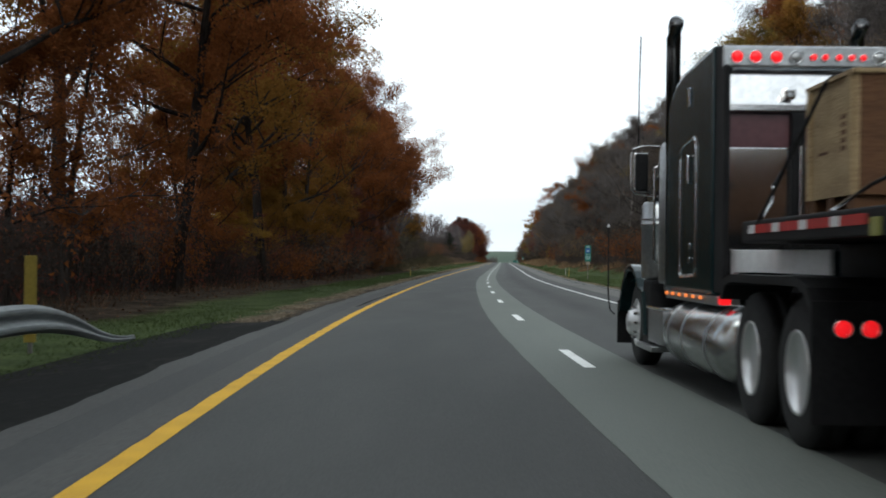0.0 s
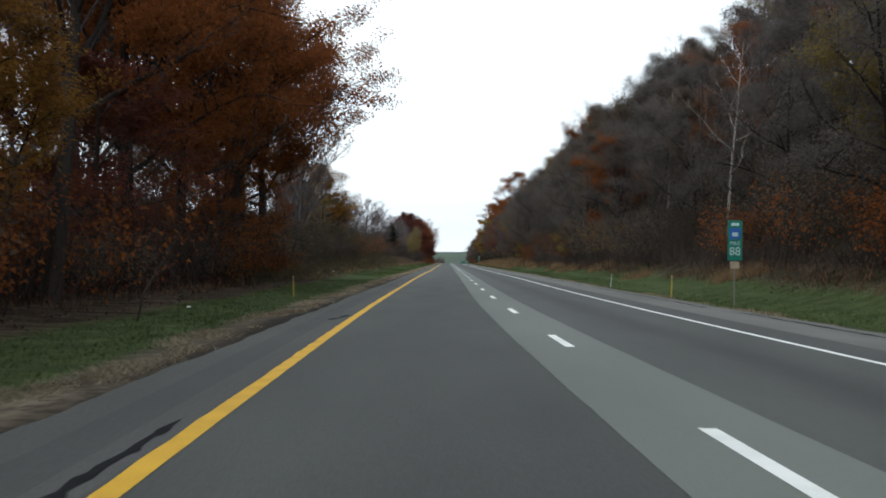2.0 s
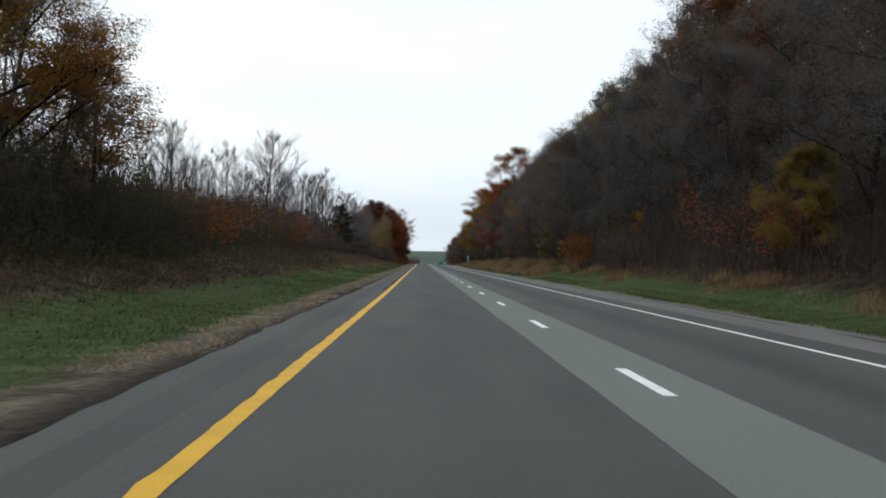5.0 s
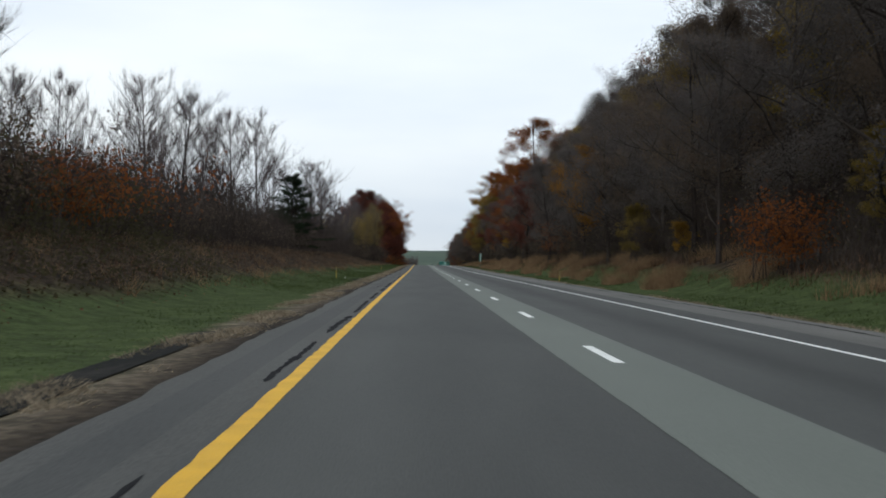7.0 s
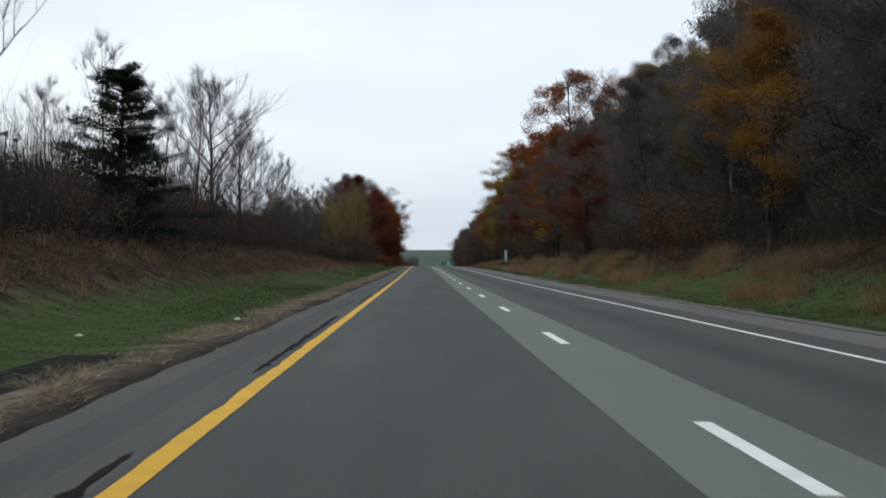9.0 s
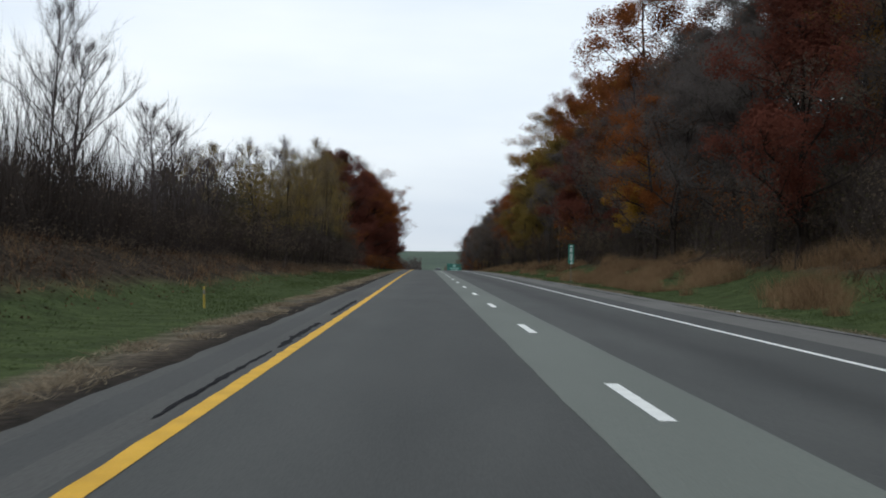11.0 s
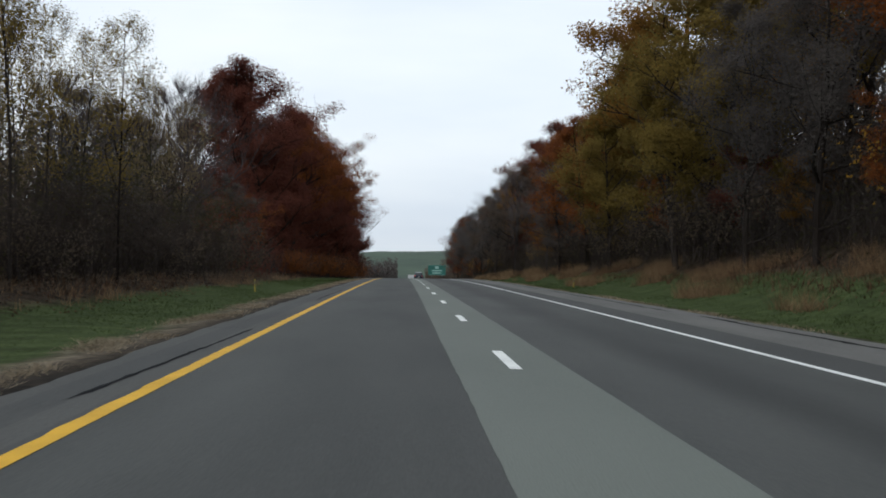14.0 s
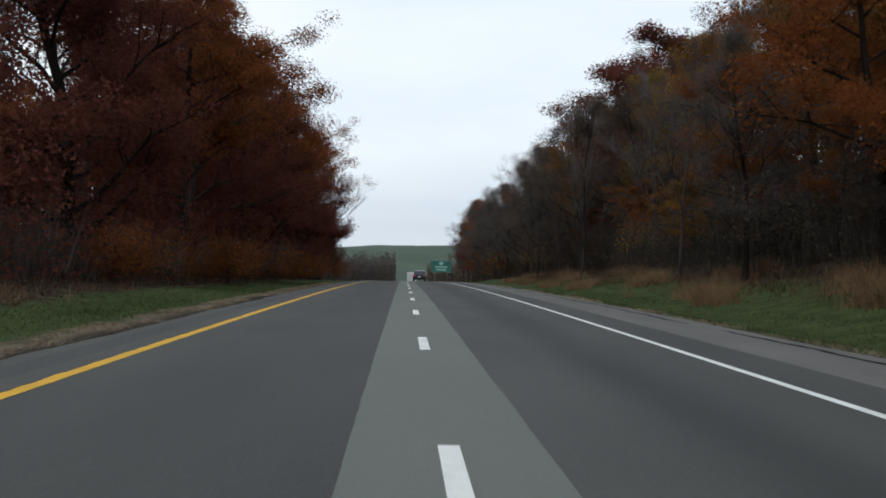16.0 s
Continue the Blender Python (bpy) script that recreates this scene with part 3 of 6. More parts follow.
FINE = dict(count=56000, size=0.066, spread=(0.48, 0.48, 0.36), full=0.42)
MID = dict(count=30000, size=0.082, spread=(0.56, 0.56, 0.42), full=0.6)
HAZY = dict(count=32000, size=0.06, spread=(0.5, 0.5, 0.42), full=0.75, twigs=1800)
UPRIGHT = dict(steep=(0.6, 1.6), wild=0.08, spray=0.6)
PATTERNS = {
    "rust": [tree("oak_tree", 11, RUST, 21, 19, 0.30, 0.30, 0.04, (5, 4), 0.32, **FINE), tree("oak_tree", 12, RUST, 19, 17, 0.26, 0.34, 0.02, (5, 4), 0.30, **FINE), tree("oak_tree", 41, RUST, 20, 15, 0.2, 0.30, 0.05, (4, 3), 0.28, **MID)],
    "amber": [tree("oak_tree", 13, AMBER, 20, 19, 0.24, 0.27, 0.04, (5, 4), 0.28, **FINE), tree("oak_tree", 42, AMBER, 19, 17, 0.18, 0.28, 0.05, (4, 3), 0.26, **MID)],
    "crimson": [tree("red_oak_tree", 14, CRIMSON, 20, 26, 0.08, 0.28, 0.03, (5, 4), 0.32, 76000, 0.074, (0.56, 0.56, 0.45), full=0.55), tree("red_oak_tree", 43, CRIMSON, 19, 20, 0.1, 0.32, 0.04, (4, 3), 0.28, 36000, 0.09, (0.6, 0.6, 0.46), full=0.65)],
    "olive": [tree("maple_tree", 15, OLIVE, 17, 20, 0.14, 0.28, 0.05, (5, 4), 0.26, **FINE), tree("maple_tree", 44, OLIVE, 17, 17, 0.14, 0.29, 0.05, (4, 3), 0.24, **MID)],
    "dull": [tree("woodland_tree", 16, DULL, 19, 16, 0.12, 0.31, 0.06, (4, 3), 0.24, **HAZY), tree("woodland_tree", 17, GREYED, 18, 16, 0.1, 0.30, 0.07, (4, 3), 0.23, **HAZY), tree("woodland_tree", 45, GREYED, 18, 16, 0.12, 0.32, 0.05, (4, 3), 0.23, **HAZY)],
    "gold": [tree("maple_tree", 18, GOLD, 11, 18, 0.25, 0.36, 0.0, (5, 4), 0.14, 22000, 0.075, (0.45, 0.45, 0.16), full=0.7)],
    "bare": [tree("bare_tree", 21, None, 15, 20, 0.2, 0.31, 0.06, (6, 5), 0.19, twigs=4800, twig_length=0.85, bark=BARK_GREY, **UPRIGHT), tree("bare_tree", 22, None, 13, 16, 0.18, 0.29, 0.08, (6, 4), 0.11, twigs=2800, twig_length=0.75, bark=BARK_GREY, **UPRIGHT), tree("bare_tree", 23, None, 12, 14, 0.25, 0.26, 0.10, (5, 4), 0.09, twigs=2200, twig_length=0.7, bark=BARK_GREY, **UPRIGHT)],
    "sapling": [tree("poplar_sapling", 24, TAN_LEAF, 15, 13, 0.3, 0.20, 0.12, (5, 3), 0.09, 6000, 0.055, (0.4, 0.4, 0.35), twigs=900, full=0.7, **UPRIGHT), tree("poplar_sapling", 25, OLIVE, 14, 13, 0.3, 0.20, 0.12, (5, 3), 0.08, 5200, 0.055, (0.4, 0.4, 0.35), twigs=900, full=0.7, **UPRIGHT)],
    "pale": [tree("dead_tree", 26, None, 15, 10, 0.35, 0.26, 0.1, (4, 3), 0.13, bark=BARK_PALE)],
    "spruce": [spruce("spruce_tree", 27, 10.0)],
    "brush": [shrub("shrub", 31, THICKET, 3.6, 4.2, 30, 2600, 0.045, 1900), shrub("shrub", 32, DULL, 3.0, 4.0, 28, 2600, 0.045, 1500)],
    "russet_brush": [shrub("shrub", 33, RUST, 2.4, 3.0, 20, 2600, 0.045, 500)],
    "yellow_brush": [shrub("shrub", 34, GOLD, 2.6, 2.6, 18, 1600, 0.045, 700)],
}
OWN = {"rust": (21, 19, 20), "amber": (20, 19), "crimson": (20, 19), "olive": (17, 17), "dull": (19, 18, 18), "gold": (11,), "bare": (15, 13, 12), "sapling": (15, 14), "pale": (15,), "spruce": (10,), "brush": (3.6, 3.0), "russet_brush": (2.4,), "yellow_brush": (2.6,)}
NEAR = {"rust": (0, 1), "amber": (0,), "crimson": (0,), "olive": (0,)}
FAR = {"rust": (2,), "amber": (1,), "crimson": (1,), "olive": (1,)}
LABELS = {
    "rust": "tall oak with rust-orange autumn leaves on the wooded verge", "amber": "tall oak with amber and brown autumn leaves",
    "crimson": "broad oak with dark red autumn leaves to the ground", "olive": "maple with olive and yellow autumn leaves",
    "dull": "woodland tree with withered grey-brown leaves", "gold": "young maple with bright yellow autumn leaves",
    "bare": "leafless grey tree with fine upright twigs", "sapling": "slender poplar with a few last yellow leaves",
    "pale": "dead tree with pale bare trunk and limbs", "spruce": "dark green spruce among bare trees",
    "brush": "tangled leafless undergrowth at the wood's edge", "russet_brush": "low shrub with rust-red leaves", "yellow_brush": "low shrub with yellow leaves",
}
PLACED = {}


def plant(kind, s, u, height=None, turn=None, which=None, wide=None, near=False, sink=0.0):
    """A copy of a pattern tree, standing at s, u and scaled to the height."""
    base = PATTERNS[kind]
    among = (NEAR if near else FAR).get(kind, range(len(base)))
    k = int(RNG.choice(list(among))) if which is None else which
    own = OWN[kind][k]
    f = (height or own * RNG.uniform(0.85, 1.15)) / own
    w = f * (wide or RNG.uniform(0.9, 1.15))
    x, y, z = road_at(s, u, float(land(s, u)) - sink)
    m = pose(x, y, z, RNG.uniform(-2, 2), RNG.uniform(-2, 2), RNG.uniform(0, 360) if turn is None else turn) @ Matrix.Diagonal((w, w, f, 1))
    ob = base[k]
    if (kind, k) in PLACED:
        ob = copy_thing(base[k], m @ Matrix.Diagonal((*(1 / c for c in base[k].scale), 1)))
    else:
        PLACED[kind, k] = True
        ob.matrix_basis = m
    tagged(ob, LABELS[kind], "shrub" if "brush" in kind else "tree", "shrubs along the road" if "brush" in kind else "trees along the road")
    return ob


def pick(weights):
    names = list(weights)
    w = np.array([weights[n] for n in names], float)
    return names[int(RNG.choice(len(names), p=w / w.sum()))]


TOP_S = [150, 180, 200, 240, 300, 320, 345, 380, 410, 430, 450, 470, 490, 510, 520, 535, 545, 560, 600]
TOP_Z = [11, 9, 7.5, 7, 8, 12, 13, 13, 12.5, 10.5, 9.0, 8.0, 9.5, 12.5, 13.2, 11.5, 10.5, 10, 13]


def under(s, u, f=1.0):
    """Height for a tree on the inner side, so that its top keeps to the wood's outline."""
    return max(3.0, f * float(np.interp(s, TOP_S, TOP_Z)) * RNG.uniform(0.82, 1.06) - float(land(s, u)))


# inner side: tall autumn oaks
# those before s = 0 stand unseen, added to darken the truck's chrome reflections
for s in np.arange(-95, 150, 10.5):
    top = float(np.interp(s, [0, 60, 150], [22, 20, 16.5]))
    plant(pick({"rust": 4, "amber": 2.8, "crimson": 0.4, "bare": 2.4}), s + RNG.uniform(-2.5, 2.5), -13.0 + RNG.uniform(-1.5, 1.2), top * RNG.uniform(0.92, 1.05), near=True)
    plant(pick({"amber": 0.5, "bare": 6}), s + RNG.uniform(-3, 3), -19.5 + RNG.uniform(-2, 2), top * RNG.uniform(0.85, 1.02))
    plant("bare", s + RNG.uniform(-4, 4) , -28 + RNG.uniform(-3, 3), top * RNG.uniform(0.5, 0.75))
    if s < 125:
        plant(pick({"amber": 2, "rust": 3, "crimson": 1}), s + RNG.uniform(-4.5, 4.5), -13.2 + RNG.uniform(-1.5, 1.0), RNG.uniform(5.5, 9.5), wide=1.3)
    for k in range(2):
        plant(pick({"brush": 4, "russet_brush": 3, "gold": 0.3}), s + RNG.uniform(-4, 4), -12.2 + RNG.uniform(-3, 0.8), RNG.uniform(1.8, 4.2))
for s, u, h in ((131, -12.8, 8.0), (140, -13.0, 8.5), (148, -14.5, 7.5)):
    plant("rust", s, u, h)
plant("rust", 129, -13.6, 18.5, wide=0.95, near=True)
plant("rust", 147, -12.4, 17.0, wide=1.12, near=True)
plant("rust", 138, -12.6, 17.5, wide=1.12, near=True)
for s, u, h in ((118, -13.2, 19), (144, -17, 17)):
    plant("rust", s, u, h, near=True)
for s, u, h in ((112, -19, 16), (131, -20, 15), (150, -19, 14)):
    plant("bare", s, u, h)
# inner side: thicket and bare trees
plant("bare", 175, -14.0, 13.5, which=0)
plant("bare", 181, -14.5, 12.5, which=0)
plant("bare", 186, -17, 11.5, which=1)
plant("bare", 177, -20, 12.5, which=0)
plant("dull", 224, -18.5, 9.5)
plant("dull", 197, -16.5, 8.0)
plant("amber", 215, -15.0, 10.6, near=True, wide=1.2)
plant("dull", 220, -17.5, 10.5, wide=1.2)
plant("amber", 226, -15.5, 8.0, wide=1.2)
plant("olive", 212, -18.0, 11)
plant("dull", 217, -14.5, 8)
plant("bare", 171, -13.2, 14.5, which=0)
plant("dull", 206, -18, 10)
plant("bare", 276, -15, 9.5, which=0)
plant("bare", 271, -17, 8.0, which=1)
plant("bare", 246, -16, 7.5, which=0)
for s in np.arange(154, 300, 9.0):
    plant(pick({"brush": 6, "russet_brush": 0.3}), s, -14.8 + RNG.uniform(-1, 1), RNG.uniform(2.4, 3.8))
    plant("brush", s + 4, -17.5 + RNG.uniform(-1.5, 1.5), RNG.uniform(3.0, 4.5))
for s in np.arange(190, 300, 10.0):
    plant(pick({"bare": 6, "dull": 1}), s, -18 + RNG.uniform(-2, 2), under(s, -18, 1.05))
    plant("bare", s + 4, -25 + RNG.uniform(-3, 3), under(s, -25, 1.3))
for s in np.arange(300, 464, 8.5):
    if not 352 < s < 380:
        plant("bare", s, -15.5 + RNG.uniform(-1.5, 1.5), under(s, -16))
    if int(s) % 17 < 9:
        plant("bare", s + 3, -20 + RNG.uniform(-2, 2), under(s, -20, 1.1))
        plant(pick({"bare": 7, "dull": 1}), s + 1.5, -28 + RNG.uniform(-3, 3), under(s, -28, 1.1))
    plant("brush", s, -15 + RNG.uniform(-1, 1.0), RNG.uniform(1.8, 3.2))
plant("spruce", 368, -14.7, 7.4, wide=1.6)
# inner side: slender poplars
for s in np.arange(466, 592, 4.0):
    if s > 540:
        if int(s) % 16 < 4 and s < 550:
            plant("bare", s, -14.5 + RNG.uniform(-2, 2), under(s, -15, 0.95))
        continue
    plant("sapling", s, -12.8 + RNG.uniform(-1.2, 1), under(s, -13))
    if int(s) % 8 < 4:
        plant(pick({"sapling": 3, "bare": 1}), s + 2, -17 + RNG.uniform(-2, 2), under(s, -17, 1.05))
        plant("sapling", s + 1, -24 + RNG.uniform(-3, 3), under(s, -24, 1.0))
        plant("dull", s - 1, -20 + RNG.uniform(-3, 3), RNG.uniform(5.0, 7.0))
for s in np.arange(466, 592, 8.0):
    plant("brush", s, -13.5 + RNG.uniform(-1, 0.6), RNG.uniform(2.2, 4))
plant("rust", 597, -14.5, 7.0, near=True)
plant("bare", 607, -20, 18.5, which=0)
for s, u, h, k in ((546, -15.5, 10.5, "sapling"), (552, -17, 9.5, "dull"), (557, -14.5, 10, "sapling"), (561, -16, 10, "dull"), (567, -14.6, 10.5, "sapling"), (570, -18, 10.5, "dull"), (580, -18, 11, "dull"), (536, -18, 12, "sapling"), (575, -22, 12, "dull"), (588, -22, 12, "dull")):
    plant(k, s, u, h)
for s, u, h, k in ((470, 16.0, 5, "rust"), (503, 15.5, 4.5, "crimson"), (529, 15.5, 5.5, "rust"), (541, 15.2, 4, "amber"), (553, 16.0, 5.5, "crimson"), (572, 15.6, 5, "rust"), (588, 15.2, 4.5, "olive"), (606, 15.5, 5.5, "rust"), (627, 15.2, 5, "amber"), (645, 15.6, 5.5, "rust"), (668, 15.4, 5, "crimson")):
    plant(k, s, u, h, wide=1.25)
plant("dull", 594, -15.0, 8)
plant("bare", 576, -16.5, 13.5, which=0)
# inner side: dark red oaks up to the crest
for s, u, h in ((616, -15, 20.5), (628, -18, 21.5), (640, -14.2, 19.5), (652, -15.5, 19.5), (664, -13.2, 19.5), (676, -16, 20), (690, -13, 19.5), (706, -13.2, 19.5), (727, -12.2, 18.5)):
    plant("crimson" if s not in (640, 690) else "rust", s, u, h, near=True)
    behind = pick({"rust": 1, "crimson": 1})
    plant(behind if s > 645 else "bare", s + 4, u - 8, h if s > 645 else 0.85 * h)
    plant("russet_brush", s - 3, u + 3.5, 2.6)
for s in np.arange(612, 720, 8.0):
    behind = pick({"rust": 2, "crimson": 1, "bare": 1, "amber": 1})
    plant(behind if s > 670 else "bare", s, -24 + RNG.uniform(-4, 4), RNG.uniform(17, 21) * (1.0 if s > 670 else 0.7))
    plant(pick({"brush": 2, "russet_brush": 2}), s, -11.5 + RNG.uniform(-1, 0.6), RNG.uniform(2, 3.4))
for s, u, h in ((700, -12, 9), (712, -11.5, 9), (722, -11, 9), (731, -11.5, 10), (735, -13, 14), (726, -15, 15)):
    plant("crimson", s, u, h, near=True)
plant("bare", 736, -10.6, 15, which=0)
# outer side: wooded hillside
# the sparse rows up to s = 30 are unseen, added for darker chrome reflections
for s in np.concatenate([np.arange(-90, 30, 15.0), np.arange(30, 850, 9.5)]):
    tall = float(np.interp(s, [0, 100, 200, 270, 340, 400, 470, 500, 560, 620, 660, 690, 720, 760, 840], [0.86, 0.84, 0.94, 1.08, 0.98, 0.82, 0.88, 1.0, 0.97, 0.78, 1.0, 1.12, 0.86, 0.95, 1.0]))
    warm = {"dull": 9, "rust": 0.7, "amber": 0.4, "olive": 0.7} if s < 430 else {"dull": 9, "rust": 2.0, "amber": 0.6, "olive": 0.6, "crimson": 0.9} if s < 545 or s > 620 else {"dull": 4, "rust": 0.8, "amber": 2.2, "olive": 3}
    for u, lo, hi in ((15.0, 12, 15), (20.0, 13, 17), (26.5, 14, 18), (34.0, 14, 18)):
        k = pick(warm | {"bare": 1.2 if u < 30 else 4.0})
        plant(k, s + RNG.uniform(-3.5, 3.5), u + RNG.uniform(-2, 2), tall * RNG.uniform(lo, hi), wide=RNG.uniform(1.0, 1.25))
for s in np.arange(36, 800, 13.0):
    plant(pick({"brush": 8, "russet_brush": 0.9, "yellow_brush": 0.4}), s + RNG.uniform(-3, 3), (13.6 if s < 300 else 15.2) + RNG.uniform(-1, 1), RNG.uniform(2.4, 4.6))
for s, u, h in ((279, 15.2, 3.6), (325, 14.0, 2.8), (483, 14.2, 8.6)):
    plant("gold", s, u, h, wide=0.8)
for s, u, h, k in ((517, 14.5, 9, "rust"), (199, 13.4, 5.5, "rust"), (228, 13.2, 5.5, "olive"), (340, 13.5, 4.5, "olive"), (202, 16.8, 10, "rust"), (394, 19, 14.5, "amber"), (364, 22.5, 16.5, "olive"), (292, 15, 4.5, "olive"), (196, 15.5, 12, "rust"), (521, 21, 17, "amber"), (538, 20, 19, "rust"), (800, 15.5, 15, "dull"), (815, 15.5, 16, "crimson"), (832, 16, 17, "dull"), (845, 16.5, 16, "crimson"), (556, 15, 17, "olive"), (578, 17, 16, "amber"), (584, 16, 14.5, "olive"), (594, 19.5, 15.5, "olive"), (603, 20, 14, "amber"), (613, 19, 14, "rust"), (622, 19, 13, "amber"), (371, 19, 15, "dull"), (379, 20, 16, "dull"), (386, 18, 16, "dull"), (402, 20, 16, "dull"), (356, 24, 17, "dull")):
    plant(k, s, u, h, near=True)
plant("amber", 572, 16.5, 20.5, near=True, wide=1.25)
plant("rust", 529, 23.5, 25, which=2, wide=1.15)
plant("amber", 533, 20.0, 19, which=1, wide=1.1)
for s, u, h in ((150, 15.5, 13), (178, 16.5, 13), (395, 17.5, 10)):
    plant("pale", s, u, h)
# understorey and gaps filled among the tall oaks
for s, u, h, k in ((80, -14.5, 17, "amber"), (90, -17.5, 13, "amber")):
    plant(k, s, u, h, near=True, wide=1.0)
for s, u, h, k in ((62, -16.5, 8, "amber"), (78, -17, 9, "rust"), (88, -16, 8.5, "amber"), (97, -17.5, 9, "rust"), (106, -16, 8, "amber"), (115, -17, 8.5, "rust"), (124, -16.5, 8, "dull"), (134, -17.5, 8.5, "rust"), (142, -16.5, 7.5, "dull")):
    plant(k, s, u, h, wide=1.3)
for s, u in ((870, 14), (905, 20), (960, -18), (1010, -30), (1040, 16), (1040, -12), (1075, -45), (1090, -22), (1100, 34), (1120, -70)):
    plant(pick({"dull": 1, "bare": 1}), s, u, RNG.uniform(6, 10))


def thicket(name, label, s0, s1, u0, u1, low, high, count, size, mat, seed, squat=1.0):
    """Undergrowth and far woods that nobody could count: loose foliage between two heights over the land."""
    rng = np.random.default_rng(seed)
    s, u = rng.uniform(s0, s1, count), rng.uniform(u0, u1, count)
    top = high * (0.75 + 0.3 * bumps(s, u * 2, 4.0))
    c = road_at(s, u, land(s, u) + low + top * rng.random(count) ** squat)
    v = leaf_cloud(rng, c, count, (0.15, 0.15, 0.1), size, False)
    tagged(new(name, soup(name, v, 3, mat)), label, "undergrowth", kind="stuff")


def brushwood(name, label, s0, s1, u0, u1, high, count, width, mat, seed, lean=0.22):
    """Close-grown stems and switches that nobody could count, thin slivers standing on the land."""
    rng = np.random.default_rng(seed)
    s, u = rng.uniform(s0, s1, count), rng.uniform(u0, u1, count)
    tall = high * np.clip(0.6 + 0.45 * bumps(s, u * 2, 4.0), 0.25, 1.1) * rng.uniform(0.35, 1.1, count)
    a = road_at(s, u, land(s, u) - 0.05)
    lift = rng.random(count) ** 2 * 0.6 * tall
    d = np.stack([rng.normal(0, lean, count), rng.normal(0, lean, count), np.ones(count)], 1)
    a = a + d * lift[:, None] + np.stack([rng.normal(0, 0.3, count), rng.normal(0, 0.3, count), 0 * lift], 1)
    b = a + (d + rng.normal(0, lean, d.shape)) * (tall - lift)[:, None]
    e = np.cross(b - a, rng.normal(0, 1, a.shape))
    e /= np.maximum(np.linalg.norm(e, axis=1, keepdims=True), 1e-6)
    w = width * rng.uniform(0.5, 1.6, (count, 1))
    tagged(new(name, soup(name, np.stack([a - e * w, a + e * w, b], 1).reshape(-1, 3), 3, mat)), label, "undergrowth", kind="stuff")


# stretches reaching back to -90 or -95 go on unseen, filling the chrome's reflections
thicket("far_woods", "dim autumn woods behind the roadside oaks", -95, 70, -44, -30, 0, 8, 30000, 0.3, THICKET, 401)
thicket("far_woods", "low dim woods behind the last oaks", 70, 160, -44, -30, 0, 6.0, 18000, 0.3, THICKET, 426)
thicket("far_woods", "dim leafless woods behind the bare trees", 155, 600, -40, -30, 0, 7.5, 36000, 0.3, GREYED, 402)
thicket("far_woods", "dim red woods behind the oaks", 595, 730, -42, -28, 0, 14, 34000, 0.3, DULL, 403)
thicket("far_woods", "grey-brown woods higher up the slope", -95, 860, 34, 48, 0, 12, 90000, 0.28, GREYED, 404)
brushwood("undergrowth", "dark brown undergrowth among the oak trunks", -95, 155, -30, -12.2, 4.0, 80000, 0.016, BARK, 405)
thicket("undergrowth", "rust-red undergrowth among the oak trunks", -20, 155, -24, -13.2, 0, 6.5, 20000, 0.07, RUST, 406, 1.0)
thicket("undergrowth", "dark red undergrowth among the oak trunks", -20, 155, -24, -11.8, 0, 4.2, 70000, 0.065, CRIMSON, 412, 1.1)
brushwood("undergrowth", "grey-brown thicket along the inner bank", 150, 470, -23, -13.4, 3.2, 45000, 0.011, BRUSH, 407, 0.32)
brushwood("undergrowth", "dark thicket where the oaks end", 120, 235, -24, -12.8, 5.0, 26000, 0.010, BRUSH, 422, 0.3)
thicket("undergrowth", "olive-brown thicket where the oaks end", 125, 235, -22, -12.6, 0, 5.0, 70000, 0.065, MOSSY, 423, 1.1)
brushwood("undergrowth", "dark brush under the bare trees", 300, 470, -24, -14.0, 6.5, 50000, 0.014, BRUSH, 424, 0.15)
brushwood("undergrowth", "bare saplings behind the inner bank", 150, 560, -29, -16, 7.5, 80000, 0.013, BRUSH, 413, 0.12)
brushwood("undergrowth", "brown thicket among the poplars", 462, 575, -22, -13.0, 4.4, 44000, 0.014, BRUSH, 408)
thicket("undergrowth", "olive-brown leaves in the thicket along the inner bank", 150, 300, -19, -12.6, 0, 3.8, 60000, 0.06, MOSSY, 414, 1.2)
thicket("undergrowth", "brown leaves in the thicket along the inner bank", 300, 610, -20, -12.8, 0, 3.0, 34000, 0.045, DULL, 417, 1.4)
thicket("undergrowth", "olive-brown leaves among the poplars", 462, 600, -20, -12.6, 0, 7.5, 70000, 0.062, MOSSY, 419, 1.1)
thicket("undergrowth", "dark red thicket under the oaks", 582, 730, -22, -12.0, 0, 7.0, 44000, 0.10, CRIMSON, 409, 1.2)
brushwood("undergrowth", "dark brushwood under the red oaks", 600, 730, -24, -12.5, 3.5, 22000, 0.025, BRUSH, 415)
brushwood("undergrowth", "grey-brown thicket at the foot of the slope", -90, 300, 13.0, 19, 3.4, 60000, 0.014, BRUSH, 410, 0.3)
brushwood("undergrowth", "grey-brown thicket at the foot of the slope", 300, 840, 14.6, 20, 3.4, 100000, 0.014, BRUSH, 418, 0.3)
brushwood("undergrowth", "bare saplings on the slope", -90, 840, 15, 38, 5.5, 110000, 0.015, BRUSH, 411, 0.2)
thicket("undergrowth", "brown leaves in the thicket on the slope", 20, 840, 14, 36, 0, 7.0, 100000, 0.085, DULL, 416, 1.0)
thicket("undergrowth", "olive-brown leaves at the foot of the slope", 20, 840, 13.4, 20, 0, 3.6, 90000, 0.06, MOSSY, 425, 1.2)
thicket("undergrowth", "low olive weeds at the edge of the thicket", 130, 300, -13.5, -9.9, 0, 1.3, 16000, 0.055, MOSSY, 427, 1.3)
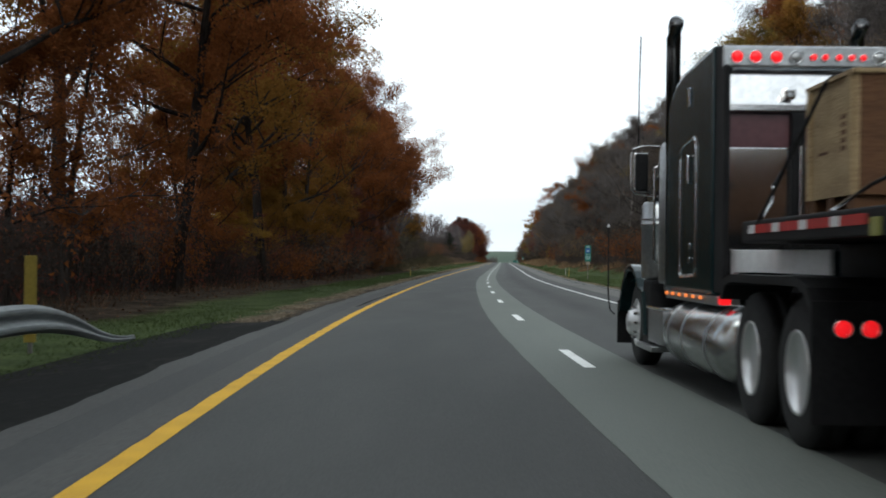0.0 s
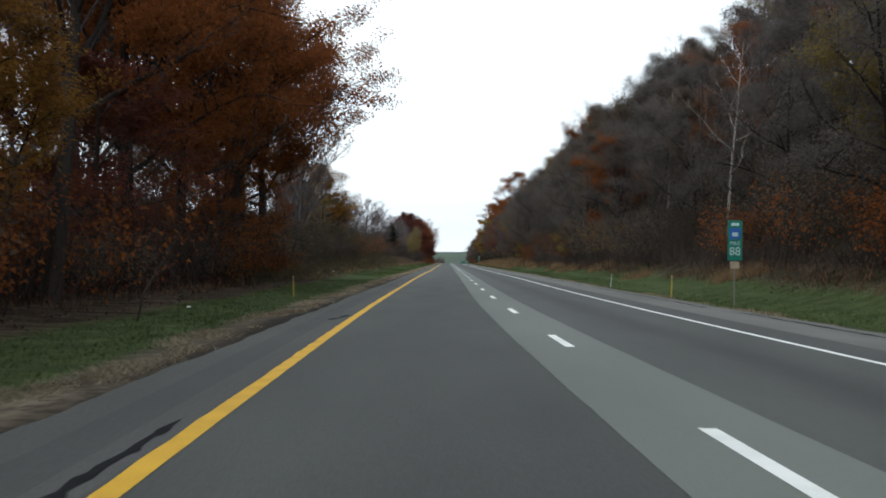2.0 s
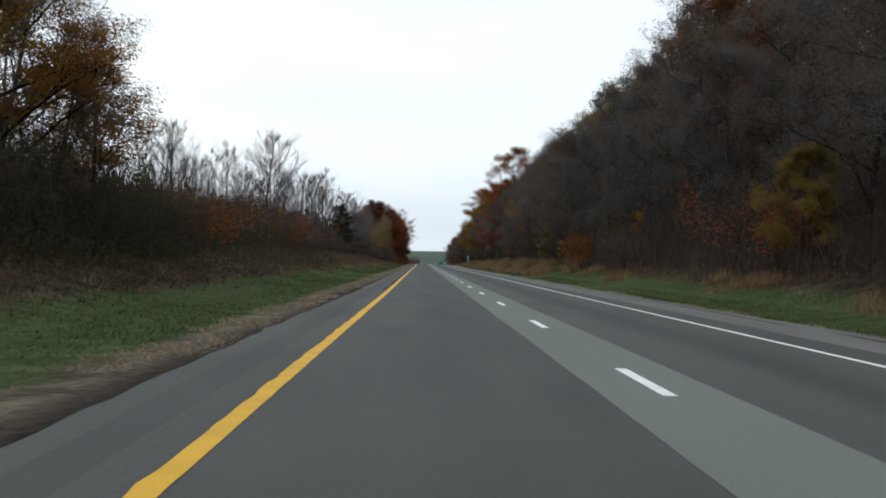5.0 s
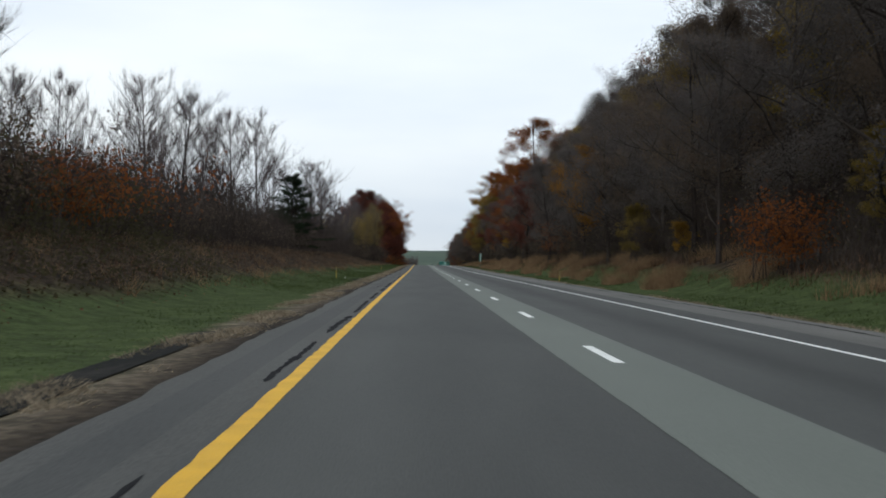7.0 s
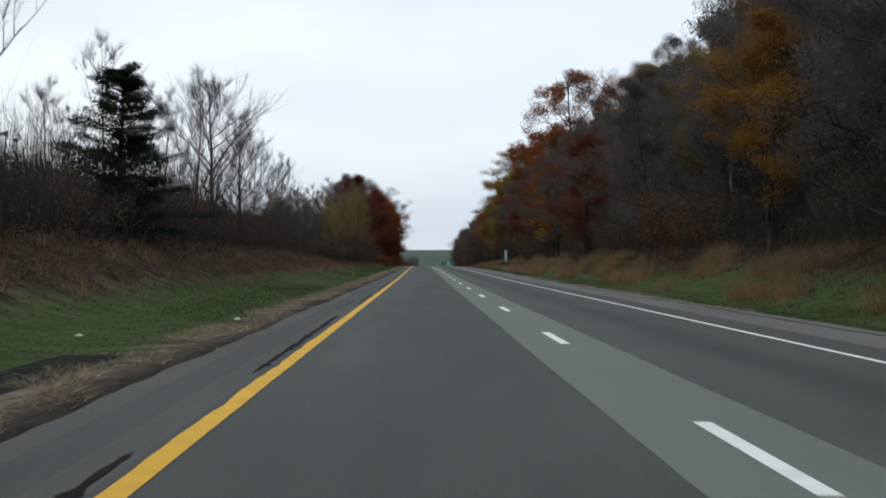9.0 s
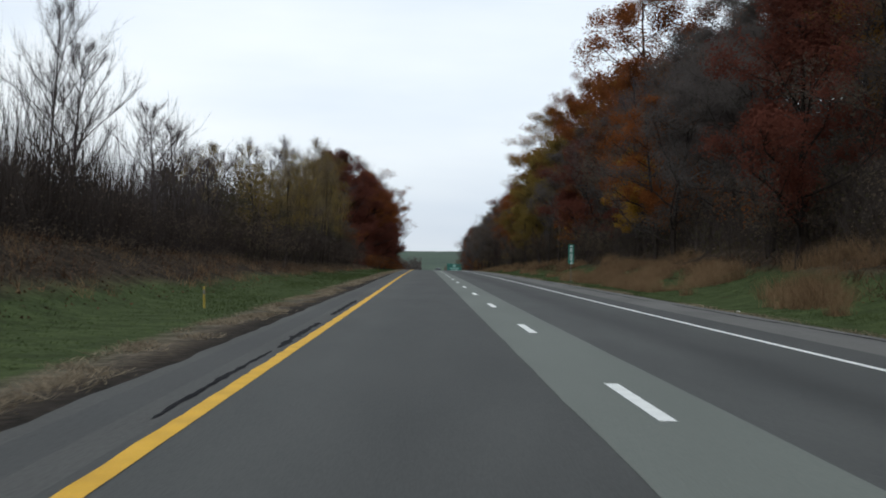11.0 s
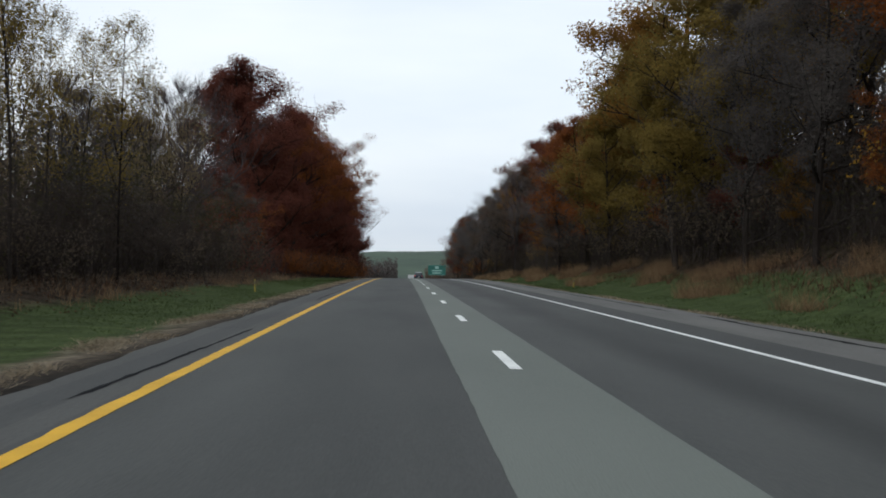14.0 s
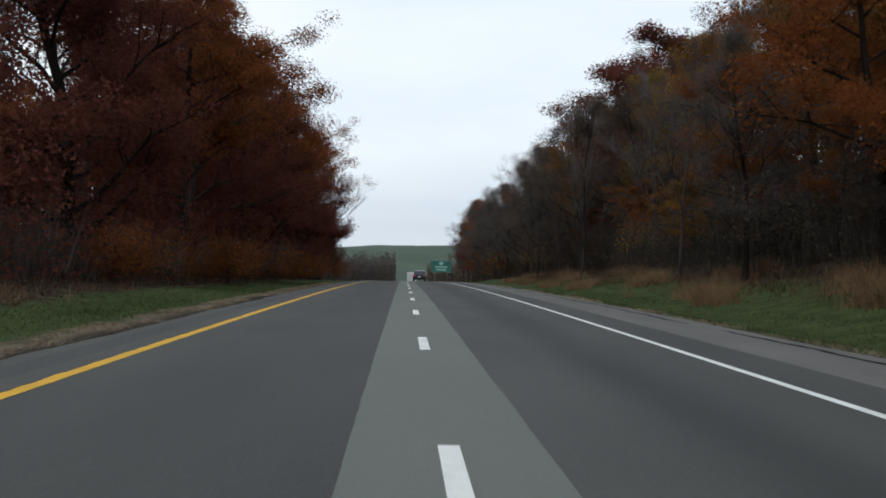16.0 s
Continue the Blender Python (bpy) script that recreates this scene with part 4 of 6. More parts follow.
thicket("undergrowth", "low brown weeds on the inner bank", 235, 600, -13.8, -10.4, 0, 0.7, 22000, 0.045, DULL, 428, 1.4)
# the grey leaf colour here also stands in for the haze of distance
thicket("far_woods", "distant leafless trees in the valley below the field", 1040, 1090, -60, -3.5, 0, 14, 40000, 0.34, GREYED, 420)
thicket("far_woods", "distant brown trees in the valley behind the sign", 1040, 1090, 9, 40, 0, 10, 20000, 0.34, DULL, 421)

# ---- vehicles ----
PAINT_GREEN = material("dark_green_truck_paint", (0.004, 0.015, 0.017), (0.009, 0.024, 0.026), 1.5, 0.22, specular=0.15)
BLACK = material("black_painted_steel", (0.007, 0.007, 0.008), (0.016, 0.016, 0.017), 3.0, 0.55, bump=0.1, specular=0.15)
RUBBER = material("tyre_rubber", (0.011, 0.011, 0.012), (0.022, 0.022, 0.022), 6.0, 0.85, bump=0.3)
CHROME = material("polished_steel", (0.62, 0.62, 0.62), (0.82, 0.82, 0.82), 2.0, 0.13, 1.0)
ALLOY = material("dulled_aluminium", (0.34, 0.35, 0.36), (0.55, 0.56, 0.57), 3.0, 0.33, 1.0)
# chrome of the exhaust stack, its dark reflections put into the base colour
DARK_CHROME = material("darkened_chrome", (0.05, 0.05, 0.05), (0.16, 0.16, 0.16), 3.0, 0.25, 1.0)
TANK_METAL = material("clouded_aluminium", (0.36, 0.37, 0.37), (0.60, 0.60, 0.60), 1.6, 0.24, 1.0)
RIM_METAL = material("buffed_aluminium", (0.70, 0.70, 0.70), (0.86, 0.86, 0.86), 5.0, 0.42, 1.0)
CREAM = material("white_painted_frame", (0.60, 0.60, 0.60), (0.82, 0.82, 0.82), 4.0, 0.5, spread=(0.3, 0.6))
TAN_WOOD = material("pale_crate_plywood", (0.24, 0.165, 0.085), (0.42, 0.31, 0.17), 1.5, 0.75, bump=0.3, stretch=(1, 1, 6))
BROWN_WOOD = material("brown_crate_boards", (0.075, 0.033, 0.013), (0.135, 0.062, 0.025), 1.5, 0.8, bump=0.3, stretch=(1, 1, 6))
GLASS_DARK = material("dark_vehicle_glass", (0.010, 0.012, 0.014), (0.016, 0.018, 0.02), 1.0, 0.05, specular=0.8)
RED_TAPE = material("red_reflective_tape", (0.36, 0.02, 0.02), (0.5, 0.035, 0.03), 6.0, 0.4)
WHITE_TAPE = material("white_reflective_tape", (0.62, 0.62, 0.62), (0.8, 0.8, 0.8), 6.0, 0.4)
PLACARD = material("yellow_green_sticker", (0.22, 0.22, 0.05), (0.32, 0.31, 0.09), 6.0, 0.5)
MAROON = material("maroon_reflection_colour", (0.075, 0.030, 0.036), (0.12, 0.048, 0.055), 2.0, 0.3)
RED_LAMP = glow("lit_red_lamp", (0.95, 0.012, 0.018), 0.6)
AMBER_LAMP = glow("lit_amber_lamp", (1.0, 0.26, 0.06), 0.5)
CLEAR_LAMP = material("clear_lamp_lens", (0.30, 0.31, 0.31), (0.5, 0.51, 0.51), 8.0, 0.15, 0.5)


def block(x0, x1, y0, y1, z0, z1, bevel=0.015, segments=2):
    bm = bmesh.new()
    bmesh.ops.create_cube(bm, size=1.0, matrix=Matrix.Translation(((x0 + x1) / 2, (y0 + y1) / 2, (z0 + z1) / 2)) @ Matrix.Diagonal((x1 - x0, y1 - y0, z1 - z0, 1)))
    if bevel:
        bmesh.ops.bevel(bm, geom=bm.edges[:], offset=min(bevel, 0.45 * min(x1 - x0, y1 - y0, z1 - z0)), segments=segments, affect="EDGES", profile=0.6)
    return bm


def lathe(profile, axis, origin, sides=28, capped=True):
    """A turned body: (radius, along) pairs round an axis 'x', 'y' or 'z'."""
    bm = bmesh.new()
    rings = []
    for r, a in profile:
        ring = []
        for k in range(sides):
            t = 2 * math.pi * k / sides
            c, s = max(r, 0.0005) * math.cos(t), max(r, 0.0005) * math.sin(t)
            p = {"x": (a, c, s), "y": (c, a, s), "z": (c, s, a)}[axis]
            ring.append(bm.verts.new(Vector(p) + Vector(origin)))
        rings.append(ring)
    for a, b in zip(rings, rings[1:]):
        for k in range(sides):
            bm.faces.new((a[k], a[(k + 1) % sides], b[(k + 1) % sides], b[k]))
    if capped:
        bm.faces.new(rings[0])
        bm.faces.new(rings[-1][::-1])
    bmesh.ops.recalc_face_normals(bm, faces=bm.faces[:])
    return bm


def pipe(points, radius, sides=8):
    """A bent rod through the points."""
    bm = bmesh.new()
    pts = [Vector(p) for p in points]
    rings = []
    for i, p in enumerate(pts):
        d = (pts[min(i + 1, len(pts) - 1)] - pts[max(i - 1, 0)]).normalized()
        e = d.cross(Vector((0.31, 0.2, 0.93)) if abs(d.z) < 0.85 else Vector((1, 0.1, 0))).normalized()
        f = d.cross(e)
        rings.append([bm.verts.new(p + (e * math.cos(2 * math.pi * k / sides) + f * math.sin(2 * math.pi * k / sides)) * radius) for k in range(sides)])
    for a, b in zip(rings, rings[1:]):
        for k in range(sides):
            bm.faces.new((a[k], a[(k + 1) % sides], b[(k + 1) % sides], b[k]))
    bm.faces.new(rings[0])
    bm.faces.new(rings[-1][::-1])
    bmesh.ops.recalc_face_normals(bm, faces=bm.faces[:])
    return bm


def slab(outline, x0, x1, bevel=0.02):
    """A body with a side outline of (y, z) points, from x0 to x1."""
    bm = bmesh.new()
    a = [bm.verts.new((x0, y, z)) for y, z in outline]
    b = [bm.verts.new((x1, y, z)) for y, z in outline]
    n = len(a)
    bm.faces.new(a)
    bm.faces.new(b[::-1])
    for k in range(n):
        bm.faces.new((a[k], b[k], b[(k + 1) % n], a[(k + 1) % n]))
    bmesh.ops.recalc_face_normals(bm, faces=bm.faces[:])
    if bevel:
        bmesh.ops.bevel(bm, geom=bm.edges[:], offset=bevel, segments=2, affect="EDGES", profile=0.6)
    return bm


def wheel(parent, x, y, side, dual=False, front=False):
    """Tyre, polished rim and hub; side -1 faces left."""
    w = 0.27
    hub = thing("wheel", "", "")
    for key in list(hub.keys()):
        del hub[key]
    hub.parent = parent
    hub.matrix_basis = pose(x, y, 0.515)
    for k in range(2 if dual else 1):
        o = side * (-0.33 * k)
        part("tyre", lathe([(0.29, -w / 2), (0.44, -w / 2 - 0.005), (0.495, -w / 2 + 0.025), (0.515, -w / 2 + 0.06), (0.515, -0.02), (0.503, -0.018), (0.503, 0.018), (0.515, 0.02), (0.515, w / 2 - 0.06), (0.495, w / 2 - 0.025), (0.44, w / 2 + 0.005), (0.29, w / 2)], "x", (o, 0, 0), 40, False), RUBBER, hub, smooth=True)
    s = side
    if front:
        prof = [(0.292, s * 0.13), (0.285, s * 0.14), (0.262, s * 0.11), (0.20, s * 0.135), (0.155, s * 0.15), (0.145, s * 0.22), (0.10, s * 0.25), (0.0, s * 0.255)]
    else:
        prof = [(0.292, s * 0.13), (0.288, s * 0.142), (0.262, s * 0.13), (0.25, s * -0.05), (0.17, s * -0.075), (0.13, s * -0.06), (0.12, s * 0.06), (0.07, s * 0.08), (0.0, s * 0.085)]
    rim = part("rim", lathe(prof, "x", (0, 0, 0), 40), RIM_METAL, hub, "polished aluminium rim", smooth=True)
    for k in range(10):
        t = 2 * math.pi * k / 10
        part("lug_nut", lathe([(0.02, 0), (0.02, s * 0.05), (0.008, s * 0.06)], "x", ((s * 0.14 if front else -s * 0.06), 0.185 * math.cos(t), 0.185 * math.sin(t)), 8), CHROME, hub)
    return hub


def round_lamp(parent, x, y, z, r, mat, facing=-1, name="marker_lamp"):
    bezel = part(name, lathe([(r * 1.22, 0), (r * 1.22, facing * 0.02), (r * 1.02, facing * 0.026), (r, facing * 0.012)], "y", (x, y, z), 20), CHROME, parent, smooth=True)
    part("lens", lathe([(r, facing * 0.008), (r * 0.95, facing * 0.022), (r * 0.6, facing * 0.034), (0, facing * 0.038)], "y", (x, y, z), 20), mat, bezel, smooth=True)


def semi_truck(at):
    t = thing("semi_truck", "dark green sleeper-cab semi truck with polished tanks and wheels", "truck", at)
    # running gear
    part("chassis_rail", block(-0.48, -0.34, -8.0, 1.5, 0.72, 1.0), BLACK, t)
    part("chassis_rail", block(0.34, 0.48, -8.0, 1.5, 0.72, 1.0), BLACK, t)
    for y in (0.0, -5.8, -7.1):
        part("axle", lathe([(0.08, -0.85), (0.08, 0.85)], "x", (0, y, 0.515), 12), BLACK, t)
    for side in (-1, 1):
        wheel(t, side * 0.97, 0.0, side, front=True)
        for y in (-5.8, -7.1):
            wheel(t, side * 0.99, y, side, dual=True)
    # nose, fenders and bumper
    part("hood", slab([(1.35, 0.75), (1.38, 1.45), (1.25, 1.66), (-0.95, 1.86), (-0.95, 0.85)], -0.62, 0.62, 0.06), PAINT_GREEN, t, smooth=False)
    part("grille", block(-0.55, 0.55, 1.36, 1.44, 0.8, 1.55), CHROME, t, "chrome grille")
    part("bumper", block(-1.04, 1.04, 1.52, 1.66, 0.28, 0.72, 0.03), CHROME, t, "chrome bumper")
    for s in (-1, 1):
        arc = [(1.15 - 0.02, 0.62)] + [(0.02 + 0.98 * math.cos(a), 0.30 + 0.92 * math.sin(a)) for a in np.linspace(0.35, 2.35, 12)] + [(-0.95, 0.92), (-1.12, 0.42)]
        inner = [(-1.06, 0.42), (-0.86, 0.86)] + [(0.02 + 0.90 * math.cos(a), 0.30 + 0.84 * math.sin(a)) for a in np.linspace(2.3, 0.38, 12)] + [(1.06, 0.60)]
        part("fender", slab(arc + inner, min(s * 0.62, s * 1.2), max(s * 0.62, s * 1.2), 0.02), PAINT_GREEN, t)
        part("mud_flap", block(min(s * 0.75, s * 1.2), max(s * 0.75, s * 1.2), 1.0, 1.03, 0.2, 0.75, 0.005), BLACK, t)
        part("fender_skirt", block(min(s * 0.72, s * 1.16), max(s * 0.72, s * 1.17), -1.34, -0.80, 0.30, 1.04, 0.03), BLACK, t)
        part("turn_lamp", block(min(s * 0.98, s * 1.08), max(s * 0.98, s * 1.08), 0.62, 0.74, 1.12, 1.2, 0.02), AMBER_LAMP, t, "amber turn lamp")
        cl = part("air_cleaner", lathe([(0.10, 1.02), (0.185, 1.06), (0.19, 1.08), (0.19, 1.66), (0.198, 1.665), (0.198, 1.70), (0.19, 1.705), (0.19, 1.90), (0.16, 1.94), (0.0, 1.95)], "z", (s * 1.0, -0.86, 0), 28), ALLOY, t, "bright steel air cleaner drum", smooth=True)
        for z in (1.68, 1.74):
            part("strap", lathe([(0.193, z - 0.008), (0.2, z - 0.006), (0.2, z + 0.006), (0.193, z + 0.008)], "z", (s * 1.0, -0.86, 0), 28), CHROME, cl)
        part("intake_pipe", pipe([(s * 0.96, -0.9, 1.94), (s * 0.94, -0.92, 2.08), (s * 0.84, -0.96, 2.18), (s * 0.7, -0.98, 2.2)], 0.09, 12), BLACK, t)
        # mirror on its bracket
        mir = part("mirror", block(min(s * 1.13, s * 1.28), max(s * 1.13, s * 1.28), -0.93, -0.85, 2.06, 2.5, 0.03), BLACK, t, "black tall door mirror")
        part("mirror_back", block(min(s * 1.12, s * 1.29), max(s * 1.12, s * 1.29), -0.85, -0.80, 2.05, 2.51, 0.03), CHROME, mir)
        part("bracket", pipe([(s * 1.0, -1.1, 2.56), (s * 1.2, -0.9, 2.58), (s * 1.3, -0.86, 2.55), (s * 1.32, -0.86, 2.5), (s * 1.32, -0.86, 2.1), (s * 1.28, -0.86, 2.04), (s * 1.15, -0.88, 2.02), (s * 1.0, -1.05, 2.0)], 0.014), CHROME, t)
        part("bracket_brace", pipe([(s * 1.13, -0.9, 2.02), (s * 1.0, -1.0, 2.3)], 0.009), CHROME, t)
        part("grab_rail", pipe([(s * 1.06, -1.36, 1.22), (s * 1.13, -1.34, 1.27), (s * 1.13, -1.34, 2.3), (s * 1.06, -1.36, 2.38)], 0.016), CHROME, t)
        # exhaust
        st = part("exhaust_pipe", pipe([(s * 1.0, -1.7, 0.95), (s * 1.0, -1.7, 3.55), (s * 1.0, -1.72, 3.7), (s * 1.0, -1.78, 3.79), (s * 1.0, -1.88, 3.84)], 0.078, 20), DARK_CHROME, t, "chrome exhaust stack, darkened for its reflections", smooth=True)
        part("heat_shield", lathe([(0.115, 1.02), (0.125, 1.04), (0.125, 2.46), (0.115, 2.5), (0.085, 2.56)], "z", (s * 1.0, -1.62, 0), 20), ALLOY, t, smooth=True)
        # steps, box and fuel tank
        part("step_plate", block(min(s * 0.78, s * 1.22), max(s * 0.78, s * 1.22), -1.75, -0.72, 0.27, 0.33, 0.01), ALLOY, t, "ribbed aluminium step")
        bx = part("battery_box", block(min(s * 0.62, s * 1.17), max(s * 0.62, s * 1.17), -2.16, -1.24, 0.36, 0.73, 0.025), ALLOY, t)
        part("box_lid", block(min(s * 0.6, s * 1.19), max(s * 0.6, s * 1.19), -2.18, -1.22, 0.73, 0.77, 0.01), CHROME, bx)
        tk = part("fuel_tank", lathe([(0.0, -4.85), (0.22, -4.84), (0.31, -4.78), (0.335, -4.7), (0.335, -2.32), (0.31, -2.24), (0.22, -2.19), (0.0, -2.18)], "y", (s * 0.86, 0, 0.53), 40), TANK_METAL, t, "polished aluminium fuel tank", smooth=True)
        for y in (-2.6, -3.3, -4.4):
            part("tank_strap", lathe([(0.337, y - 0.018), (0.342, y - 0.016), (0.342, y + 0.016), (0.337, y + 0.018)], "y", (s * 0.86, 0, 0.53), 40), ALLOY, tk)
        # cab and door
        dr = part("door", slab([(-1.0, 1.0), (-1.0, 1.95), (-1.12, 2.55), (-1.55, 2.6), (-1.55, 1.0)], min(s * 0.98, s * 1.03), max(s * 0.98, s * 1.03), 0.015), PAINT_GREEN, t)
        part("door_glass", slab([(-1.06, 1.95), (-1.14, 2.48), (-1.5, 2.52), (-1.5, 1.95)], min(s * 1.02, s * 1.04), max(s * 1.02, s * 1.04), 0.004), GLASS_DARK, dr)
    part("cab", slab([(-0.95, 0.98), (-0.95, 1.88), (-1.1, 2.62), (-1.4, 2.72), (-1.85, 2.78), (-1.85, 0.98)], -0.99, 0.99, 0.05), PAINT_GREEN, t)
    part("windscreen", slab([(-0.93, 1.92), (-1.07, 2.56), (-1.10, 2.56), (-0.97, 1.92)], -0.86, 0.86, 0.0), GLASS_DARK, t)
    roof = [(-1.84, 0.95), (-1.84, 2.80), (-1.92, 2.93), (-2.06, 3.03), (-2.3, 3.11), (-2.8, 3.17), (-4.15, 3.22), (-4.15, 0.95)]
    sl = part("sleeper", slab(roof, -1.08, 1.08, 0.05), PAINT_GREEN, t, "dark green sleeper box with a rounded roof")
    for s in (-1, 1):
        part("side_extender", slab([(-4.15, 0.98), (-4.15, 3.2), (-4.5, 3.16), (-4.56, 3.0), (-4.56, 1.0)], min(s * 1.0, s * 1.06), max(s * 1.0, s * 1.06), 0.012), BLACK, t)
        x = s * 1.083
        loop = [(x, -2.62, 1.22), (x, -2.62, 2.3), (x, -2.66, 2.38), (x, -2.76, 2.42), (x, -3.3, 2.46), (x, -3.38, 2.42), (x, -3.42, 2.34), (x, -3.42, 1.2), (x, -3.36, 1.13), (x, -2.72, 1.11), (x, -2.65, 1.14), (x, -2.62, 1.22)]
        hatch = part("baggage_door_trim", pipe(loop, 0.014, 8), CHROME, sl)
        part("grab_handle", block(min(x, x + s * 0.04), max(x, x + s * 0.04), -3.17, -3.12, 2.02, 2.3, 0.012), CHROME, sl)
        for z in (1.24, 1.38):
            part("latch", block(min(x, x + s * 0.02), max(x, x + s * 0.02), -3.2, -3.14, z, z + 0.06, 0.008), CHROME, sl)
        part("roof_badge", block(min(x, x + s * 0.015), max(x, x + s * 0.015), -3.12, -3.02, 2.78, 2.97, 0.01), CHROME, sl)
        part("side_sill", block(min(s * 0.9, s * 1.09), max(s * 0.9, s * 1.09), -4.5, -1.9, 0.87, 0.95, 0.012), ALLOY, t)
        for y in (-2.0, -2.35, -2.7, -3.05, -3.4, -3.75):
            part("side_marker", lathe([(0.02, 0), (0.02, s * 0.014), (0.013, s * 0.024), (0, s * 0.027)], "x", (s * 1.09, y, 0.925), 14), AMBER_LAMP, t, "amber marker lamp")
        part("rear_marker", block(min(s * 1.0, s * 1.1), max(s * 1.0, s * 1.1), -4.6, -4.5, 0.88, 0.96, 0.02), RED_LAMP, t, "red marker lamp")
    # light bar and rack behind the sleeper
    bar = part("light_bar", block(-1.1, 1.1, -4.66, -4.58, 2.95, 3.13, 0.012), ALLOY, t, "brushed light bar with round lamps")
    for x in (-0.99, -0.83, -0.65, 0.42, 0.62, 0.82):
        round_lamp(bar, x, -4.66, 3.03, 0.05, RED_LAMP)
    for x in (-0.48, 0.24):
        round_lamp(bar, x, -4.66, 3.03, 0.05, CLEAR_LAMP)
    for x in (-0.33, -0.23, -0.11, 0.0, 0.10):
        round_lamp(bar, x, -4.66, 3.03, 0.028, RED_LAMP)
    part("upper_panel", slab([(-4.62, 2.64), (-4.55, 2.95), (-4.53, 2.95), (-4.60, 2.64)], -1.04, 1.04, 0.004), CHROME, t, "bright polished panel below the light bar")
    for x0, x1 in ((-1.05, -0.52), (-0.40, 0.40), (0.52, 1.05)):
        part("rack_panel", block(x0, x1, -4.62, -4.59, 1.36, 2.25, 0.006), CHROME, t, "mirror-polished headache rack")
        # the maroon reflection in the polished rack, put in as a coloured band
        part("rack_band", block(x0, x1, -4.624, -4.59, 2.253, 2.545, 0.006), MAROON, t, "maroon reflection in the headache rack, put in as a coloured band")
    part("rack_rail", block(-1.08, 1.08, -4.68, -4.57, 2.55, 2.64, 0.02), CHROME, t)
    for x in (-1.075, -0.46, 0.46, 1.075):
        w = 0.06 if abs(x) < 1 else 0.025
        part("rack_post", block(x - w, x + w, -4.70, -4.62, 1.0, 2.96 if abs(x) > 1 else 2.548, 0.012), BLACK, t)
    for x in (-0.45, 0.45):
        part("air_ram", pipe([(x, -4.74, 1.4), (x, -4.74, 2.26)], 0.014, 8), CHROME, t)
    part("work_lamp", block(-0.59, -0.49, -4.72, -4.62, 2.66, 2.76, 0.02), CHROME, t)
    for x in (-0.28, -0.2):
        part("air_line", pipe([(x, -4.68, 2.2), (x - 0.1, -4.95, 1.9), (x - 0.14, -5.2, 1.55), (x - 0.02, -5.6, 1.35)], 0.016), BLACK, t)
    # deck plates over the drive wheels, tail lamps
    for s in (-1, 1):
        part("deck_side", slab([(-4.05, 1.08), (-4.05, 1.365), (-7.35, 1.345), (-7.35, 1.175), (-5.3, 1.175), (-4.7, 1.165), (-4.35, 1.08)], min(s * 0.96, s * 1.0), max(s * 0.96, s * 1.0), 0.006), CREAM, t, "scuffed white deck plate")
        part("mud_flap", block(min(s * 0.66, s * 1.24), max(s * 0.66, s * 1.24), -7.82, -7.79, 0.25, 1.02, 0.005), BLACK, t)
        for x in (0.88, 1.05):
            round_lamp(t, s * x, -7.83, 0.85, 0.052, RED_LAMP, name="tail_lamp")
        part("wheel_arch", slab([(-5.1, 0.95), (-5.25, 1.12), (-5.5, 1.16), (-7.4, 1.16), (-7.65, 1.1), (-7.8, 0.95), (-7.72, 0.95), (-7.55, 1.06), (-7.4, 1.1), (-5.5, 1.1), (-5.32, 1.07), (-5.18, 0.95)], min(s * 0.66, s * 1.22), max(s * 0.66, s * 1.22), 0.0), BLACK, t)
    part("fifth_wheel", block(-0.45, 0.45, -6.9, -5.9, 1.02, 1.2, 0.04), BLACK, t)
    part("aerial", pipe([(-1.24, -0.86, 2.56), (-1.24, -0.87, 3.2), (-1.23, -0.89, 3.85)], 0.008, 6), BLACK, t, "thin black aerial on the mirror")
    part("aerial", pipe([(1.24, -0.86, 2.56), (1.24, -0.87, 3.2), (1.23, -0.89, 3.85)], 0.008, 6), BLACK, t)
    gp = part("guide_pole", pipe([(-1.16, 1.6, 0.55), (-1.2, 1.72, 0.6), (-1.22, 1.78, 0.8), (-1.22, 1.8, 1.72)], 0.011, 6), BLACK, t, "thin bumper guide pole")
    part("tip", lathe([(0.0, 1.71), (0.017, 1.72), (0.017, 1.75), (0.0, 1.76)], "z", (-1.22, 1.8, 0), 8), WHITE_TAPE, gp)
    return t


